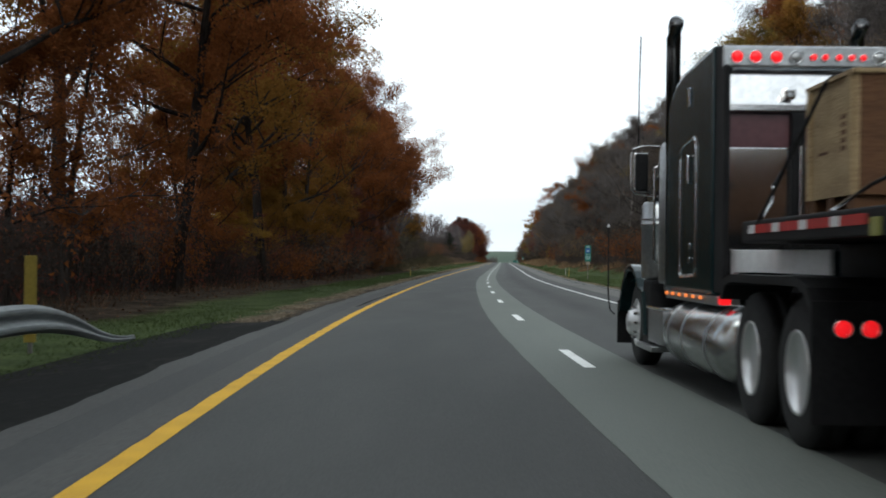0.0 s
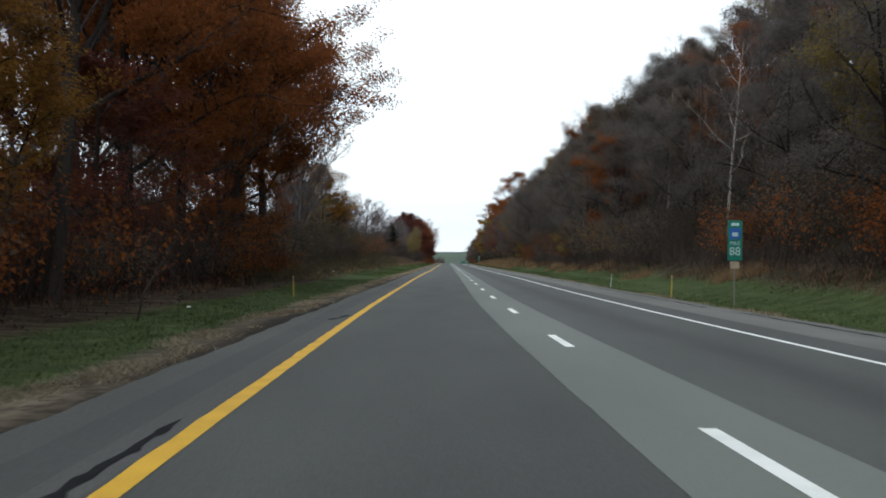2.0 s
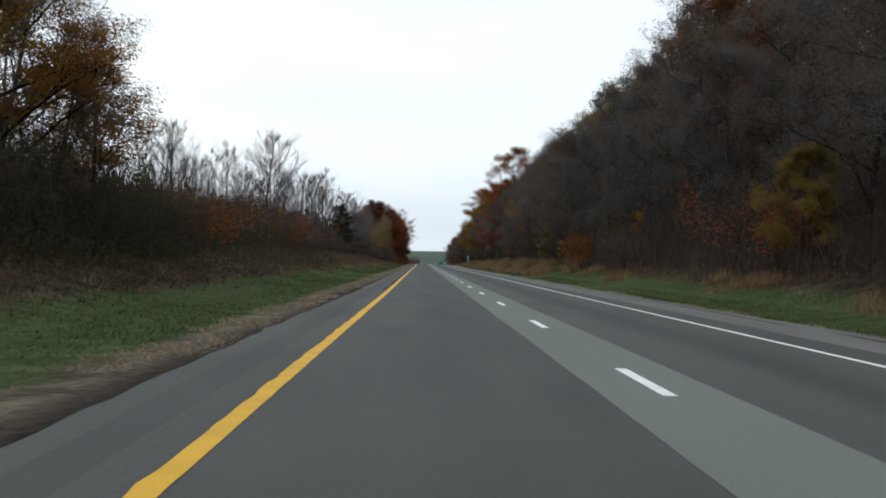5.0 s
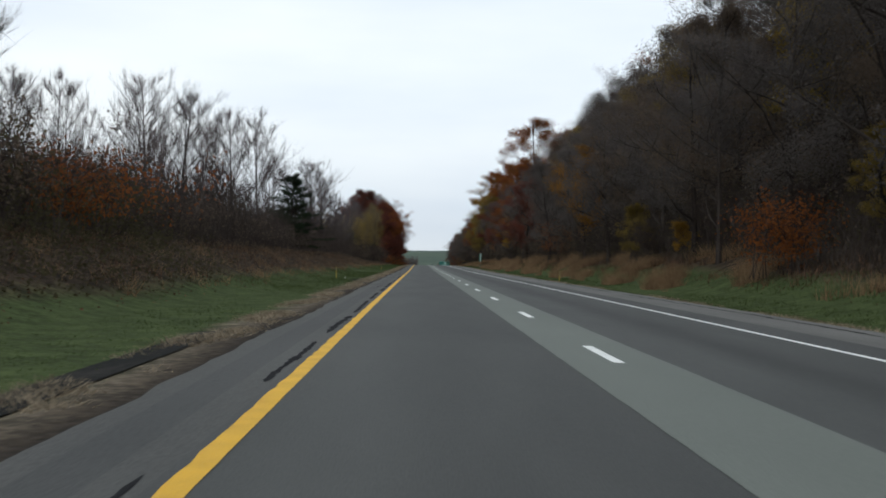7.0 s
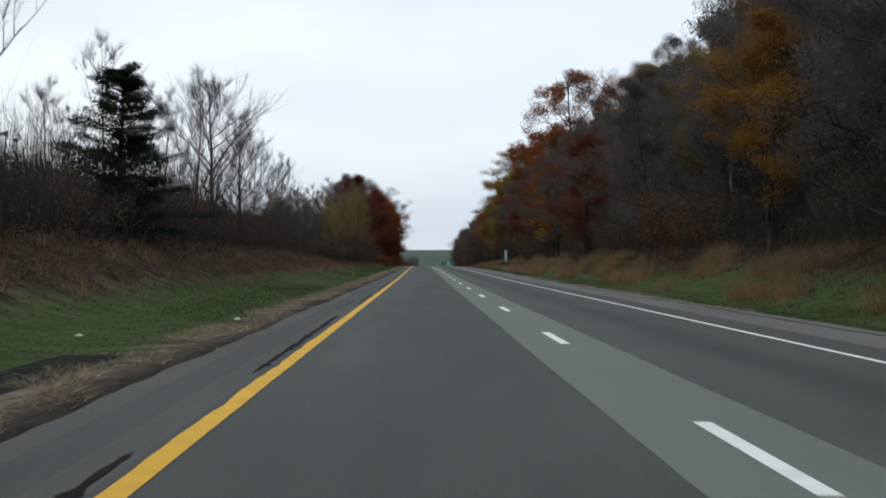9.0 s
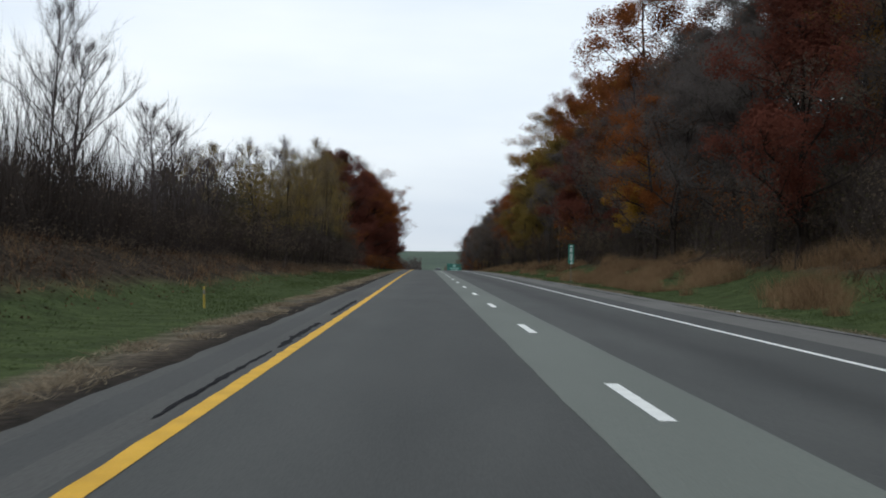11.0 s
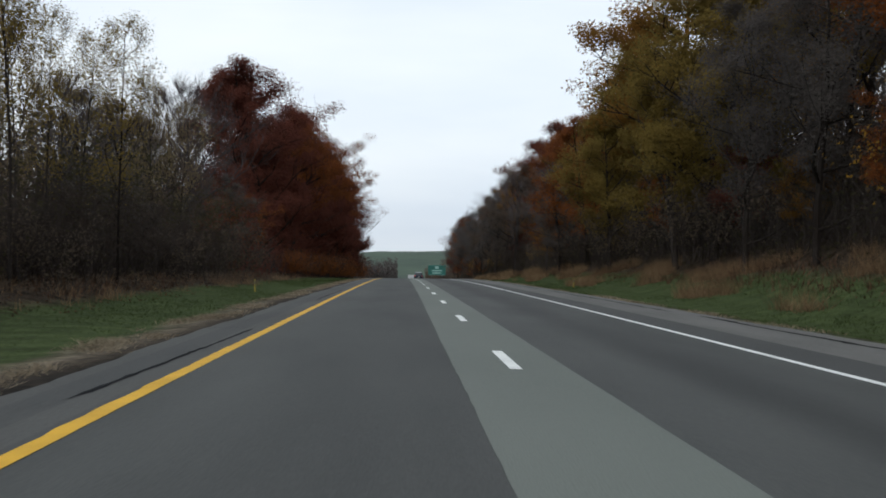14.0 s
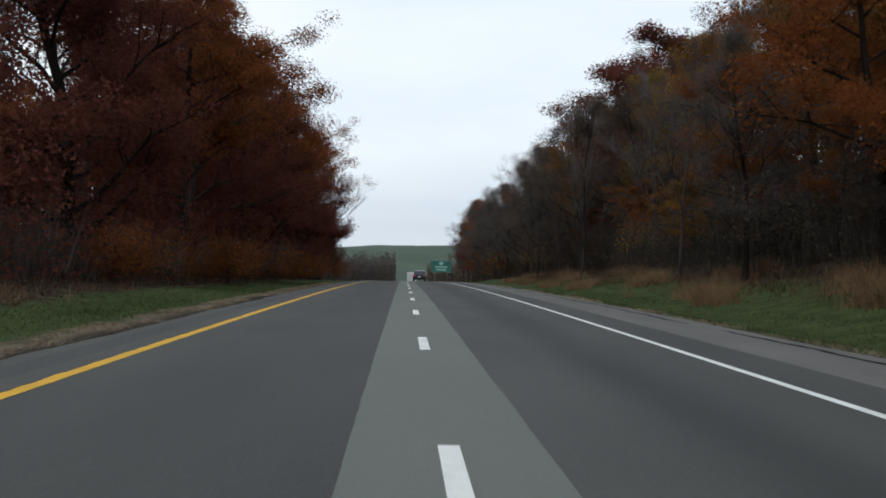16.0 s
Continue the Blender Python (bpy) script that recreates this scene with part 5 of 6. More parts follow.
def flatbed_trailer(at):
    t = thing("flatbed_trailer", "dark flatbed trailer with red and white reflective edge tape", "trailer", at)
    part("deck", block(-1.27, 1.27, -16.5, -6.1, 1.40, 1.56, 0.015), BLACK, t)
    for x in (-0.5, 0.5):
        part("beam", slab([(-6.2, 1.40), (-16.4, 1.40), (-16.4, 0.95), (-10.2, 0.95), (-9.0, 1.16), (-6.2, 1.16)], x - 0.06, x + 0.06, 0.01), BLACK, t)
    for s in (-1, 1):
        for k in (0, 1, 2, 3, 7, 8, 9, 10, 11, 12, 13, 14):
            y = -6.32 - 0.655 * k
            part("tape_strip", block(min(s * 1.27, s * 1.276), max(s * 1.27, s * 1.276), y - 0.17, y, 1.465, 1.525, 0), WHITE_TAPE, t)
            part("tape_strip", block(min(s * 1.27, s * 1.276), max(s * 1.27, s * 1.276), y - 0.64, y - 0.19, 1.465, 1.525, 0), RED_TAPE, t)
        part("front_marker", block(min(s * 1.1, s * 1.24), max(s * 1.1, s * 1.24), -6.1, -6.05, 1.41, 1.47, 0.01), AMBER_LAMP, t, "amber marker lamp")
        for y in (-14.0, -15.3):
            wheel(t, s * 1.06, y, s, dual=True)
        part("mud_flap", block(min(s * 0.66, s * 1.24), max(s * 0.66, s * 1.24), -16.2, -16.17, 0.3, 1.3, 0.005), BLACK, t)
        part("landing_leg", block(min(s * 0.42, s * 0.56), max(s * 0.42, s * 0.56), -9.4, -9.26, 0.45, 1.2, 0.01), BLACK, t)
        part("tail_lamp", block(min(s * 0.8, s * 1.1), max(s * 0.8, s * 1.1), -16.53, -16.49, 1.36, 1.46, 0.01), RED_LAMP, t, "red tail lamp")
    for y in (-14.0, -15.3):
        part("axle", lathe([(0.07, -0.85), (0.07, 0.85)], "x", (0, y, 0.515), 12), BLACK, t)
    part("placard", block(-1.28, -1.27, -9.15, -9.0, 1.40, 1.50, 0.003), PLACARD, t, "small yellow-green square sticker")
    part("rear_bumper", block(-1.1, 1.1, -16.5, -16.4, 0.5, 0.62, 0.01), BLACK, t)
    for x in (-0.6, 0.6):
        part("bumper_post", block(x - 0.05, x + 0.05, -16.48, -16.4, 0.6, 1.36, 0.01), BLACK, t)
    return t


def crate(at, y0, y1):
    t = thing("wooden_crate", "large plywood shipping crate strapped on the flatbed", "crate", at)
    part("side_panel", block(-1.0, -0.97, y0, y1, 1.68, 2.43, 0.004), TAN_WOOD, t, "pale plywood side")
    part("side_panel", block(0.97, 1.0, y0, y1, 1.68, 2.43, 0.004), TAN_WOOD, t)
    part("end_panel", block(-0.97, 0.97, y0, y0 + 0.03, 1.68, 2.43, 0.004), BROWN_WOOD, t, "brown boarded end")
    part("end_panel", block(-0.97, 0.97, y1 - 0.03, y1, 1.68, 2.43, 0.004), BROWN_WOOD, t)
    part("lid", block(-1.02, 1.02, y0 - 0.02, y1 + 0.02, 2.43, 2.46, 0.006), TAN_WOOD, t)
    for y in (y0 + 0.1, (y0 + y1) / 2, y1 - 0.1):
        part("skid", block(-1.0, 1.0, y - 0.06, y + 0.06, 1.56, 1.68, 0.01), BROWN_WOOD, t)
    for s in (-1, 1):
        for y in (y0 + 0.06, y1 - 0.06):
            part("batten", block(min(s * 1.0, s * 1.022), max(s * 1.0, s * 1.022), y - 0.04, y + 0.04, 1.68, 2.43, 0.004), TAN_WOOD, t)
        for k in range(5):
            part("stencil_bar", block(min(s * 1.001, s * 1.003), max(s * 1.001, s * 1.003), y0 + 0.18, y0 + 0.27, 1.97 + 0.05 * k, 2.0 + 0.05 * k, 0), BROWN_WOOD, t)
        part("stencil_bar", block(min(s * 1.001, s * 1.003), max(s * 1.001, s * 1.003), y0 + 0.55, y0 + 0.75, 1.97, 1.99, 0), BROWN_WOOD, t)
    for s in (-1, 1):
        part("chain_binder", pipe([(s * 1.25, -8.24, 1.56), (s * 1.16, -8.16, 1.61), (s * 1.05, -8.07, 1.67)], 0.012, 6), CHROME, t, "bright chain binder rod")
        part("chain_binder", pipe([(s * 1.22, -6.45, 1.56), (s * 1.05, -6.1, 1.70), (s * 0.92, -5.66, 1.86)], 0.012, 6), CHROME, t)
        part("chain", pipe([(s * 1.05, -8.07, 1.67), (s * 1.03, -8.3, 1.72), (s * 0.8, -8.9, 1.9)], 0.012, 6), BLACK, t)
        part("chain", pipe([(s * 0.92, -5.66, 1.86), (s * 0.85, -5.55, 1.93), (s * 0.8, -5.48, 1.99)], 0.02, 6), BLACK, t)
    ym = (y0 + y1) / 2
    part("strap", pipe([(-1.27, ym + 0.8, 1.54), (-1.03, ym, 2.44), (-1.0, ym, 2.47), (1.0, ym, 2.47), (1.03, ym, 2.44), (1.27, ym + 0.8, 1.54)], 0.014, 6), BLACK, t)
    return t


truck_at = Matrix.Translation((3.848, 16.50, float(np.interp(16.5, _s, _z)))) @ pose(0, 0, 0, 0, 0, 3.0) @ Matrix.Scale(0.972, 4)
semi_truck(truck_at)
flatbed_trailer(truck_at)
crate(truck_at, -7.88, -6.88)

CAR_PAINT = material("dark_blue_car_paint", (0.006, 0.009, 0.018), (0.010, 0.014, 0.026), 1.0, 0.25, specular=0.35)
VAN_WHITE = material("white_truck_body", (0.42, 0.42, 0.42), (0.56, 0.56, 0.56), 1.0, 0.4)


def car(at):
    t = thing("car", "dark blue car on the road ahead", "car", at)
    part("body", slab([(-2.25, 0.35), (-2.28, 0.72), (-2.2, 0.98), (-1.3, 1.02), (0.9, 0.98), (2.1, 0.82), (2.25, 0.55), (2.2, 0.28), (-2.1, 0.25)], -0.9, 0.9, 0.07), CAR_PAINT, t)
    part("cabin", slab([(-2.05, 0.98), (-1.65, 1.5), (-0.3, 1.58), (0.35, 1.45), (1.05, 0.98)], -0.74, 0.74, 0.06), CAR_PAINT, t)
    part("rear_window", slab([(-2.03, 1.04), (-1.72, 1.45), (-1.69, 1.43), (-1.98, 1.02)], -0.62, 0.62, 0.0), GLASS_DARK, t)
    for s in (-1, 1):
        part("side_window", slab([(-1.7, 1.06), (-1.45, 1.44), (0.25, 1.42), (0.8, 1.06)], min(s * 0.74, s * 0.75), max(s * 0.74, s * 0.75), 0.0), GLASS_DARK, t)
        part("tail_lamp", block(min(s * 0.6, s * 0.88), max(s * 0.6, s * 0.88), -2.31, -2.24, 0.76, 0.93, 0.02), RED_TAPE, t, "red tail lamp")
        for y in (-1.4, 1.4):
            wh = part("wheel", lathe([(0.2, -0.11), (0.3, -0.11), (0.33, -0.08), (0.33, 0.08), (0.3, 0.11), (0.2, 0.11)], "x", (s * 0.8, y, 0.33), 24), RUBBER, t, smooth=True)
            part("rim", lathe([(0.2, s * 0.09), (0.2, s * 0.112), (0.1, s * 0.1), (0, s * 0.1)], "x", (s * 0.8, y, 0.33), 20), ALLOY, wh)
    part("bumper", block(-0.88, 0.88, -2.36, -2.2, 0.36, 0.6, 0.05), CAR_PAINT, t)
    part("number_plate", block(-0.16, 0.16, -2.375, -2.355, 0.62, 0.72, 0.004), WHITE_TAPE, t)
    return t


def box_truck(at):
    t = thing("box_truck", "white box truck far ahead on the descent", "truck", at)
    part("box", block(-1.22, 1.22, -4.0, 2.0, 1.0, 3.7, 0.04), VAN_WHITE, t)
    part("cab", slab([(2.05, 0.6), (2.05, 2.4), (3.0, 2.3), (3.4, 1.5), (3.9, 1.3), (3.9, 0.6)], -1.0, 1.0, 0.06), VAN_WHITE, t)
    part("door", block(-1.1, 1.1, -4.03, -3.99, 1.1, 3.5, 0.01), ALLOY, t)
    part("frame", block(-0.5, 0.5, -4.0, 3.6, 0.6, 1.0, 0.02), BLACK, t)
    for s in (-1, 1):
        for y in (-2.6, 2.9):
            wh = part("wheel", lathe([(0.25, -0.13), (0.44, -0.13), (0.48, -0.1), (0.48, 0.1), (0.44, 0.13), (0.25, 0.13)], "x", (s * 0.95, y, 0.48), 24), RUBBER, t, smooth=True)
            part("rim", lathe([(0.25, s * 0.11), (0.24, s * 0.132), (0.1, s * 0.1), (0, s * 0.1)], "x", (s * 0.95, y, 0.48), 20), ALLOY, wh)
    return t


def on_road(s, u):
    slope = float(np.interp(s, KNOT_S, KNOT_SLOPE)) / 100
    return Matrix.Translation(road_at(s, u)) @ pose(0, 0, 0, math.degrees(slope), 0, -math.degrees(float(np.interp(s, _s, _h))))


car(on_road(744, 1.9))
box_truck(on_road(905, 1.8))

# ---- signs, posts, guard rail ----
# darker copy of SIGN_GREEN, with the guide sign's shade in the colour
GUIDE_GREEN = material("shaded_green_sheeting", (0.004, 0.062, 0.048), (0.008, 0.092, 0.072), 3.0, 0.5)
SIGN_GREEN = material("green_sign_sheeting", (0.006, 0.105, 0.08), (0.011, 0.155, 0.118), 3.0, 0.45)
SIGN_BLUE = material("blue_sign_sheeting", (0.02, 0.07, 0.28), (0.03, 0.10, 0.36), 3.0, 0.45)
SIGN_WHITE = material("white_sign_sheeting", (0.62, 0.64, 0.64), (0.78, 0.8, 0.8), 3.0, 0.45)
POST_WHITE = material("weathered_white_plastic", (0.28, 0.28, 0.27), (0.42, 0.42, 0.40), 5.0, 0.6)
SIGN_FADED = material("faded_sign_lettering", (0.30, 0.42, 0.42), (0.44, 0.56, 0.55), 3.0, 0.5)
PLATE_TAN = material("weathered_tan_plate", (0.20, 0.15, 0.11), (0.34, 0.28, 0.22), 6.0, 0.7)
# dimmer lettering, for the darker green of the guide sign
SIGN_DIM = material("dim_sign_lettering", (0.14, 0.25, 0.22), (0.22, 0.34, 0.31), 3.0, 0.5)
POST_YELLOW = material("yellow_delineator_plastic", (0.28, 0.21, 0.03), (0.40, 0.30, 0.05), 5.0, 0.6)
MARKER_YELLOW = material("dulled_yellow_sheeting", (0.20, 0.145, 0.02), (0.30, 0.22, 0.035), 5.0, 0.6)
POST_STEEL = material("weathered_sign_post", (0.13, 0.12, 0.11), (0.24, 0.23, 0.22), 4.0, 0.6, 0.5)


def lettering(text, size, mat, parent, x, z, y):
    cu = bpy.data.curves.new("lettering", "FONT")
    cu.body, cu.size, cu.align_x, cu.align_y, cu.extrude = text, size, "CENTER", "CENTER", 0.002
    tmp = bpy.data.objects.new("lettering", cu)
    me = bpy.data.meshes.new_from_object(tmp)
    bpy.data.objects.remove(tmp)
    me.materials.clear()
    me.materials.append(mat)
    ob = part("lettering", me, mat, parent)
    ob.matrix_basis = pose(x, y, z, 90, 0, 0)
    return ob


def rounded(w, h, y0, y1, zc, mat, name, parent, r=0.04, x=0.0):
    bm = block(x - w / 2, x + w / 2, y0, y1, zc - h / 2, zc + h / 2, 0)
    edges = [e for e in bm.edges if abs(e.verts[0].co.y - e.verts[1].co.y) > abs(y1 - y0) * 0.5]
    bmesh.ops.bevel(bm, geom=edges, offset=r, segments=4, affect="EDGES", profile=0.5)
    return part(name, bm, mat, parent)


def ground_pose(s, u, turn=0.0):
    return Matrix.Translation(road_at(s, u, float(land(s, u)))) @ pose(0, 0, 0, 0, 0, turn - math.degrees(float(np.interp(s, _s, _h))))


def top_over_land(s, u, z_over_road):
    return z_over_road - float(land(s, u))


def mile_sign_route(s, u, top):
    t = thing("mile_marker_sign", "tall green route and mile marker on a thin post", "road sign", ground_pose(s, u, 4))
    h = top_over_land(s, u, top)
    part("post", block(-0.025, 0.025, 0.0, 0.03, -0.3, h - 0.1, 0.004), POST_STEEL, t)
    pl = rounded(0.54, 1.45, -0.012, 0.0, h - 0.72, SIGN_GREEN, "panel", t)
    rounded(0.28, 0.10, -0.016, -0.012, h - 0.14, SIGN_FADED, "text_bar", pl, 0.01)
    sh = part("route_shield", slab([(-0.02, h - 0.28), (-0.02, h - 0.66), (-0.014, h - 0.66), (-0.014, h - 0.28)], -0.2, 0.2, 0.0), SIGN_BLUE, pl)
    rounded(0.36, 0.07, -0.024, -0.02, h - 0.33, SIGN_BLUE, "shield_top", sh, 0.01)
    rounded(0.22, 0.14, -0.024, -0.02, h - 0.5, SIGN_FADED, "text_bar", sh, 0.01)
    lettering("MILE", 0.19, SIGN_FADED, pl, 0, h - 0.82, -0.016)
    lettering("88", 0.42, SIGN_FADED, pl, 0, h - 1.12, -0.016)
    low = rounded(0.34, 0.26, -0.012, 0.0, h - 1.6, PLATE_TAN, "lower_plate", t, 0.03)
    return t


def mile_sign(s, u, top):
    t = thing("mile_marker_sign", "tall narrow green mile marker with white digits 8 8 2", "road sign", ground_pose(s, u, 4))
    h = top_over_land(s, u, top)
    part("post", block(-0.025, 0.025, 0.0, 0.03, -0.3, h - 0.1, 0.004), POST_STEEL, t)
    pl = rounded(0.40, 1.36, -0.012, 0.0, h - 0.68, SIGN_GREEN, "panel", t)
    rounded(0.2, 0.07, -0.016, -0.012, h - 0.12, SIGN_WHITE, "text_bar", pl, 0.01)
    lettering("8", 0.44, SIGN_WHITE, pl, 0, h - 0.42, -0.016)
    lettering("8", 0.44, SIGN_WHITE, pl, 0, h - 0.80, -0.016)
    rounded(0.36, 0.015, -0.016, -0.012, h - 1.0, SIGN_WHITE, "divider", pl, 0.002)
    lettering("2", 0.44, SIGN_WHITE, pl, 0.02, h - 1.2, -0.016)
    return t


def guide_sign(s, u, zc, w, h):
    t = thing("guide_sign", "large green motorway guide sign on steel posts", "road sign", ground_pose(s, u))
    z = top_over_land(s, u, zc)
    for x in (-w * 0.3, w * 0.3):
        part("post", block(x - 0.1, x + 0.1, 0.05, 0.25, -0.5, z + h * 0.4, 0.01), POST_STEEL, t)
    pl = rounded(w, h, -0.05, 0.05, z, GUIDE_GREEN, "panel", t, 0.3)
    rounded(w * 0.97, 0.08, -0.06, -0.05, z + h * 0.47, SIGN_DIM, "border", pl, 0.02)
    rounded(w * 0.97, 0.08, -0.06, -0.05, z - h * 0.47, SIGN_DIM, "border", pl, 0.02)
    rounded(w * 0.2, h * 0.25, -0.06, -0.05, z + h * 0.25, SIGN_DIM, "text_bar", pl, 0.05)
    rounded(w * 0.6, h * 0.12, -0.06, -0.05, z - h * 0.05, SIGN_DIM, "text_bar", pl, 0.05)
    rounded(w * 0.5, h * 0.12, -0.06, -0.05, z - h * 0.28, SIGN_DIM, "text_bar", pl, 0.05)
    return t


def delineator(s, u, mat, label, height=1.2, lean=0.0):
    t = thing("delineator_post", label, "post", ground_pose(s, u) @ pose(0, 0, 0, 0, lean, 0), "posts along the verge")
    part("blade", block(-0.027, 0.027, -0.008, 0.008, -0.15, height, 0.006), mat, t)
    part("reflector", block(-0.023, 0.023, -0.014, -0.008, height - 0.2, height - 0.08, 0.003), POST_STEEL, t)
    return t


mile_sign_route(117.0, 8.75, 2.80)
mile_sign(474.5, 8.35, 2.5)
guide_sign(1000, 12.3, 7.7, 6.9, 4.0)
for s, u, h in ((122, 7.35, 0.9), (330, 6.85, 0.7), (569, 9.3, 0.6)):
    delineator(s, u, POST_YELLOW, "yellow flexible marker post in the grass", h, 2)
for s, u in ((116, -6.95), (329, -7.8), (417, -7.45), (545, -7.6)):
    delineator(s, u, POST_YELLOW, "yellow flexible marker post in the grass", 0.55 if s > 400 else 0.75, -2)
delineator(148.5, 8.3, POST_WHITE, "weathered white marker post in the grass", 0.8, 4)
marker = thing("object_marker", "wide yellow hazard marker on a post behind the guard rail", "post", ground_pose(18.5, -7.2))
part("post", block(-0.03, 0.03, 0.0, 0.04, -0.3, 1.2, 0.006), POST_STEEL, marker)
part("panel", block(-0.085, 0.085, -0.012, 0.0, 0.15, 1.32, 0.005), MARKER_YELLOW, marker, "yellow reflective panel")


def guard_rail(s0, s1, u):
    """A W-beam on posts whose end is turned down into the ground."""
    t = thing("guard_rail", "galvanised guard rail with its end turned into the ground", "guard rail")
    prof = [(0.0, 0.155), (-0.03, 0.145), (-0.075, 0.115), (-0.08, 0.085), (-0.075, 0.06), (-0.02, 0.02), (-0.015, 0.0), (-0.02, -0.02), (-0.075, -0.06), (-0.08, -0.085), (-0.075, -0.115), (-0.03, -0.145), (0.0, -0.155)]
    bm = bmesh.new()
    rings = []
    for s in np.concatenate([np.arange(s0, s1 - 8, 2.0), np.arange(s1 - 8, s1 + 0.1, 0.5)]):
        f = float(step(s, s1 - 7.5, s1))
        zc = 0.64 * (1 - f) + 0.03 * f
        tw = f * 1.2
        ring = []
        for thick in (0.0, 0.006):
            for a, b in (prof if not thick else prof[::-1]):
                a2, b2 = -a * (1 - 0.6 * f) + thick, b * (1 - 0.72 * f)
                ring.append(bm.verts.new(Vector(road_at(s, u - 0.5 * f + a2 * math.cos(tw) - b2 * math.sin(tw) * 0.4, float(land(s, u)) + zc + b2 * math.cos(tw * 0.6) + a2 * math.sin(tw)))))
        rings.append(ring)
    for a, b in zip(rings, rings[1:]):
        n = len(a)
        for k in range(n):
            bm.faces.new((a[k], a[(k + 1) % n], b[(k + 1) % n], b[k]))
    bm.faces.new(rings[0])
    bm.faces.new(rings[-1][::-1])
    bmesh.ops.recalc_face_normals(bm, faces=bm.faces[:])
    part("rail", bm, METAL_RAIL, t)
    for s in np.arange(s0 + 0.6, s1 - 7.2, 1.905):
        p = part("post", block(-0.07, 0.07, -0.05, 0.05, -0.4, 0.7, 0.01), POST_STEEL, t)
        p.matrix_basis = ground_pose(s, u - 0.16)
        q = part("spacer", block(-0.02, 0.08, -0.05, 0.05, 0.42, 0.7, 0.008), POST_STEEL, t)
        q.matrix_basis = ground_pose(s, u - 0.06)
    return t


guard_rail(-30.0, 21.5, -6.0)

# ---- road surface details ----
def ribbon(name, s0, s1, u0, u1, width, mat, lift, seed, wander=0.12, ragged=0.5, step_s=0.35):
    """A thin wandering band on the road, from s0, u0 to s1, u1."""
    rng = np.random.default_rng(seed)
    n = max(int(math.hypot(s1 - s0, (u1 - u0) * 3) / step_s), 4)
    k = np.linspace(0, 1, n)
    walk_u = np.cumsum(rng.normal(0, 1, n))
    walk_u -= np.linspace(walk_u[0], walk_u[-1], n)
    walk_u *= wander / max(np.abs(walk_u).max(), 1e-6)
    s, u = s0 + (s1 - s0) * k, u0 + (u1 - u0) * k + walk_u
    w = width * (0.5 + ragged * np.abs(rng.normal(0, 0.7, n)) + 0.3) * np.sin(np.clip(k * 12, 0, 1) * math.pi / 2) * np.sin(np.clip((1 - k) * 12, 0, 1) * math.pi / 2) + 0.004
    across = abs(u1 - u0) > abs(s1 - s0)
    a = road_at(s - (w if across else 0), u - (0 if across else w), lift)
    b = road_at(s + (w if across else 0), u + (0 if across else w), lift)
    v = np.concatenate([a, b])
    return mesh_of(name, v, [(i, i + 1, n + i + 1, n + i) for i in range(n - 1)], mat)


seals = [(35, 52, -3.95, -3.85, 0.04), (70, 80, -3.95, -3.85, 0.04), (96.6, 99.0, -4.05, -3.8, 0.05), (150, 162, -3.95, -3.82, 0.03), (168, 176, -3.9, -3.84, 0.03), (300, 306, -4.2, -3.95, 0.016), (346, 352, -4.15, -3.95, 0.016), (500, 512, -4.1, -3.9, 0.03), (530, 548, -4.0, -3.95, 0.025)]
rng_c = np.random.default_rng(91)
s_c = 226.0
while s_c < 420:
    run = rng_c.uniform(4, 15)
    seals.append((s_c, s_c + run, -3.79 - rng_c.uniform(0, 0.05), -3.79 - rng_c.uniform(0, 0.06), rng_c.uniform(0.025, 0.055)))
    s_c += run * rng_c.uniform(0.95, 1.7)
for k, (s0, s1, u0, u1, w) in enumerate(seals):
    part("crack_seal", ribbon("crack_seal", s0, s1, u0, u1, w * 0.6, SEALER, 0.004, 50 + k, 0.025, 1.5, 0.2), SEALER, road, "black crack sealer")
for k, s0 in enumerate(range(10, 700, 32)):
    part("shoulder_crack", ribbon("shoulder_crack", s0, s0 + 30, 5.65, 5.75, 0.035, SEALER, 0.004, 90 + k, 0.12, 0.9), SEALER, road, "ragged crack along the outer shoulder")
for k, (s0, u0, u1) in enumerate(((97, -4.8, -3.7), (133, -4.8, -3.2), (150, 0.5, -0.4), (222, -0.7, 0.6), (243, -4.8, -3.8), (341, -4.8, -3.9), (352, -0.2, 0.55), (470, -0.4, 0.5), (512, -4.8, -4.0))):
    part("cross_crack", ribbon("cross_crack", s0, s0 + 0.3, u0, u1, 0.012, SEALER, 0.0045, 130 + k, 0.15, 0.6, 0.1), SEALER, road)

# ---- verge plants and litter ----
def scatter(name, label, category, mat, spots, count, height, width, lean, seed, clump=1):
    """Loose blades of grass on the land: spots gives s and u for random numbers."""
    rng = np.random.default_rng(seed)
    s, u, tall = spots(rng, count)
    if clump > 1:
        s, u, tall = np.repeat(s, clump), np.repeat(u, clump), np.repeat(tall, clump)
        s, u = s + rng.normal(0, 0.10, len(s)), u + rng.normal(0, 0.10, len(u))
    n = len(s)
    base = road_at(s, u, land(s, u) - 0.02)
    a = rng.uniform(0, 2 * math.pi, n)
    side = np.stack([np.cos(a), np.sin(a), 0 * a], 1)
    tip = np.stack([rng.normal(0, lean, n), rng.normal(0, lean, n), np.ones(n)], 1) * (height * tall * rng.uniform(0.6, 1.25, n))[:, None]
    w = (width * rng.uniform(0.6, 1.4, n))[:, None]
    v = np.stack([base - side * w, base + side * w, base + tip], 1)
    return tagged(new(name, soup(name, v.reshape(-1, 3), 3, mat)), label, category, kind="stuff")


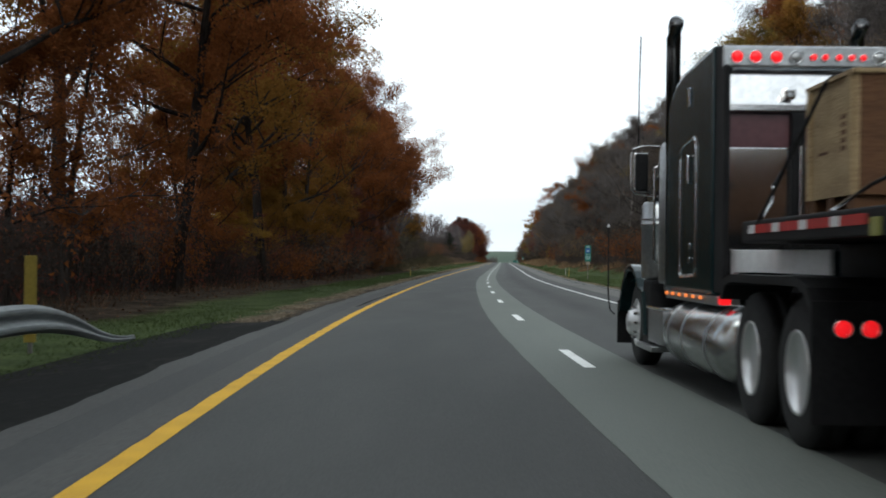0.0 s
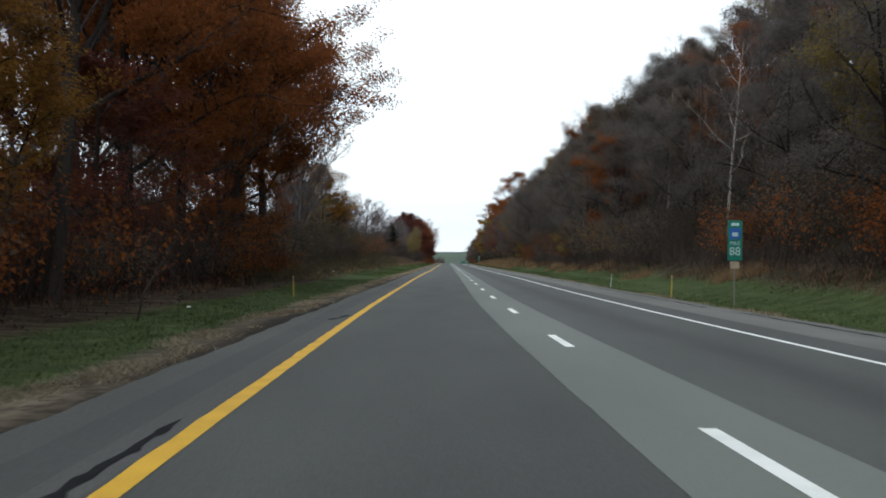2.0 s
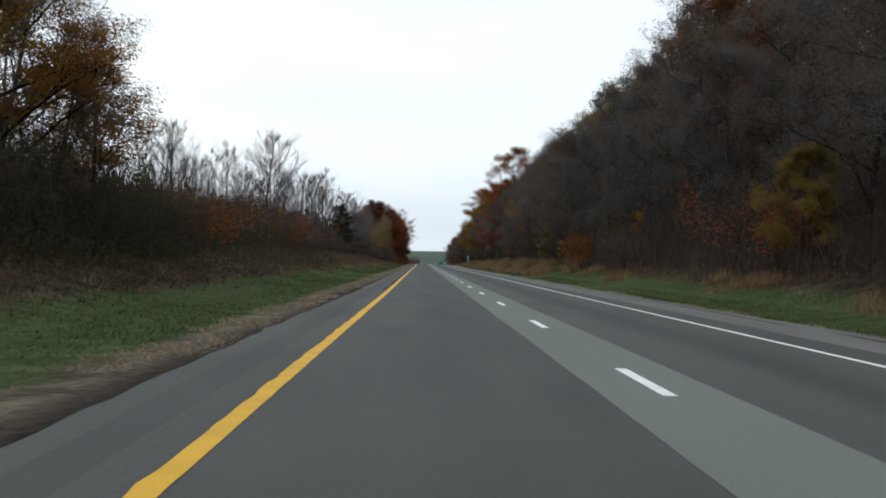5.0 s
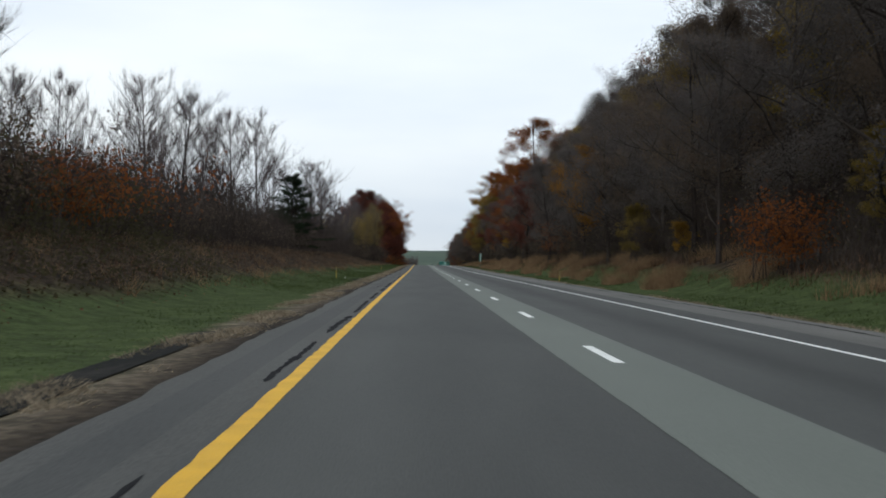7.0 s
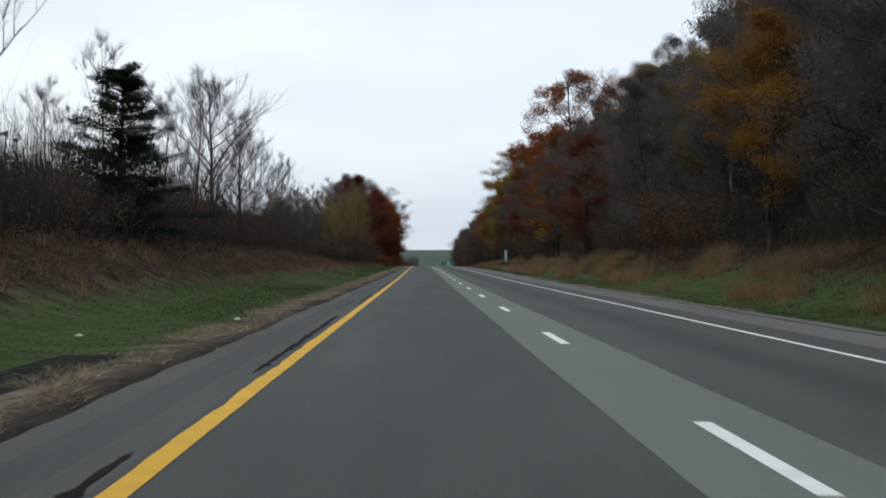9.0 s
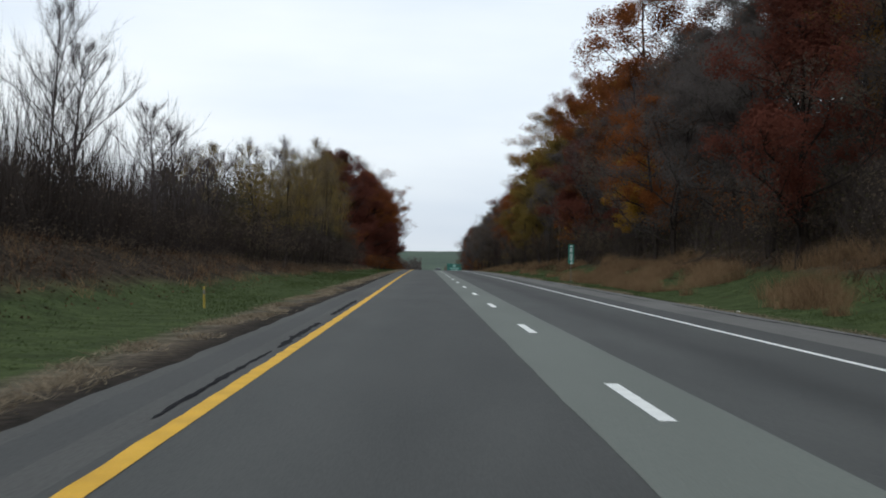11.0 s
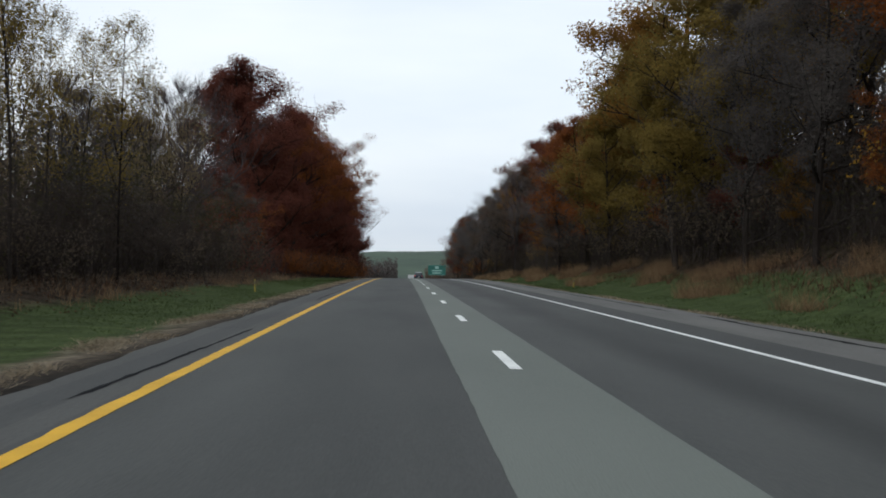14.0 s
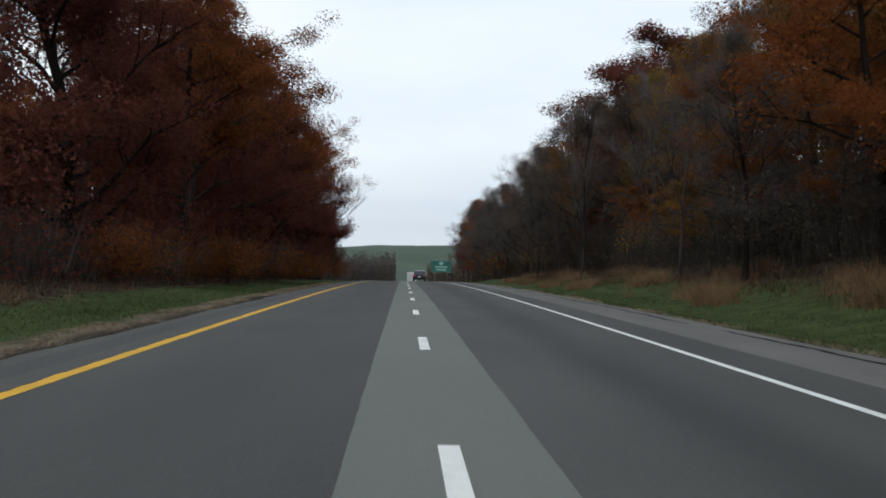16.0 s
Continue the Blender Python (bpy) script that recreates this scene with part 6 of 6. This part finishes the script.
def band(s0, s1, u0, u1, patchy=0.0, size=9.0):
    def spots(rng, count):
        s, u = rng.uniform(s0, s1, count), rng.uniform(u0, u1, count)
        m = bumps(s, u * 3, size)
        keep = m > patchy - 0.6
        tall = np.clip(0.75 + 0.5 * m, 0.4, 1.3)
        return s[keep], u[keep], tall[keep]
    return spots


scatter("grass_verge", "short green grass on the inner verge", "grass", BLADE, band(-5, 150, -9.0, -6.0, -0.6), 12000, 0.09, 0.011, 0.6, 1, 4)
scatter("grass_verge", "short green grass on the inner verge", "grass", BLADE, band(150, 660, -10.3, -6.0, -0.6), 44000, 0.09, 0.011, 0.6, 11, 4)
scatter("grass_verge", "short green grass on the outer verge", "grass", BLADE, band(-5, 660, 6.9, 13.2, -0.1), 50000, 0.13, 0.012, 0.5, 2, 4)
scatter("dry_grass_edge", "low straw-coloured grass along the inner shoulder", "grass", STRAW, band(27, 660, -6.1, -5.1, 0.7, 1.3), 26000, 0.09, 0.011, 1.4, 3, 8)
scatter("dry_grass_edge", "low straw-coloured grass along the outer shoulder", "grass", STRAW, band(-5, 660, 6.2, 7.0, 0.6, 3.0), 8000, 0.10, 0.012, 0.9, 4, 5)
scatter("tall_dry_grass", "tall straw-coloured grass at the foot of the wooded slope", "grass", DRY, band(300, 445, 9.6, 14.6, 1.02, 2.6), 17000, 0.8, 0.007, 0.5, 5, 12)
scatter("tall_dry_grass", "tall straw-coloured grass at the foot of the wooded slope", "grass", DRY, band(455, 700, 9.8, 14.6, 1.06, 2.6), 24000, 0.62, 0.007, 0.5, 6, 11)
scatter("tall_dry_grass", "tall straw-coloured grass at the foot of the wooded slope", "grass", DRY, band(120, 300, 10.4, 12.6, 1.12, 4.0), 4500, 0.6, 0.010, 0.3, 7, 8)
scatter("tall_dry_grass", "tall straw-coloured grass round the mile marker", "grass", DRY, band(446, 490, 9.2, 13.4, 0.35, 2.6), 4500, 0.62, 0.007, 0.5, 12, 12)
scatter("tall_dry_grass", "dead grass and weeds on the inner bank", "grass", DRY, band(150, 600, -14.5, -9.8, 0.75, 2.2), 5000, 0.45, 0.009, 0.45, 8, 6)
scatter("weeds", "dark weeds on the inner bank", "grass", LITTER, band(-5, 640, -15.5, -10.6, 0.3, 5.0), 9000, 0.4, 0.016, 0.5, 9, 3)
scatter("weeds", "dark weeds on the outer slope", "grass", LITTER, band(20, 700, 11.5, 14.5, 0.2, 5.0), 9000, 0.5, 0.016, 0.5, 10, 3)
rng_l = np.random.default_rng(77)
for label, u0, u1, n in (("fallen brown leaves under the inner trees", -22, -9.2, 44000), ("fallen brown leaves on the wooded slope", 10.2, 18, 14000)):
    s_l, u_l = rng_l.uniform(-5, 680, n), rng_l.uniform(u0, u1, n)
    centres = road_at(s_l, u_l, land(s_l, u_l) + 0.02)
    v = leaf_cloud(rng_l, centres, n, (0.02, 0.02, 0.01), 0.035, False)
    tagged(new("leaf_litter", soup("leaf_litter", v, 3, LITTER)), label, "leaves", kind="stuff")


# ---- roadside scraps ----
def scrap(s, u, size, seed):
    rng = np.random.default_rng(seed)
    bm = bmesh.new()
    bmesh.ops.create_icosphere(bm, subdivisions=2, radius=size)
    for v in bm.verts:
        v.co = Vector((v.co.x * rng.uniform(0.6, 1.4), v.co.y * rng.uniform(0.5, 1.2), max(v.co.z, -size * 0.3) * rng.uniform(0.25, 0.7)))
    ob = part("paper_scrap", bm, SIGN_WHITE)
    ob.matrix_basis = ground_pose(s, u, rng.uniform(0, 360)) @ pose(0, 0, size * 0.2)
    return tagged(ob, "crumpled white scrap of litter on the grass", "litter", "scraps of litter")


for k, (s, u, r) in enumerate(((195.5, -11.4, 0.16), (193.5, -10.9, 0.13), (178, -11.0, 0.14), (341, -5.9, 0.1), (335, -7.6, 0.1), (420, 6.9, 0.09), (404, 7.3, 0.12), (477, 6.9, 0.1), (105, -8.5, 0.1))):
    scrap(s, u, r * 0.65, 300 + k)
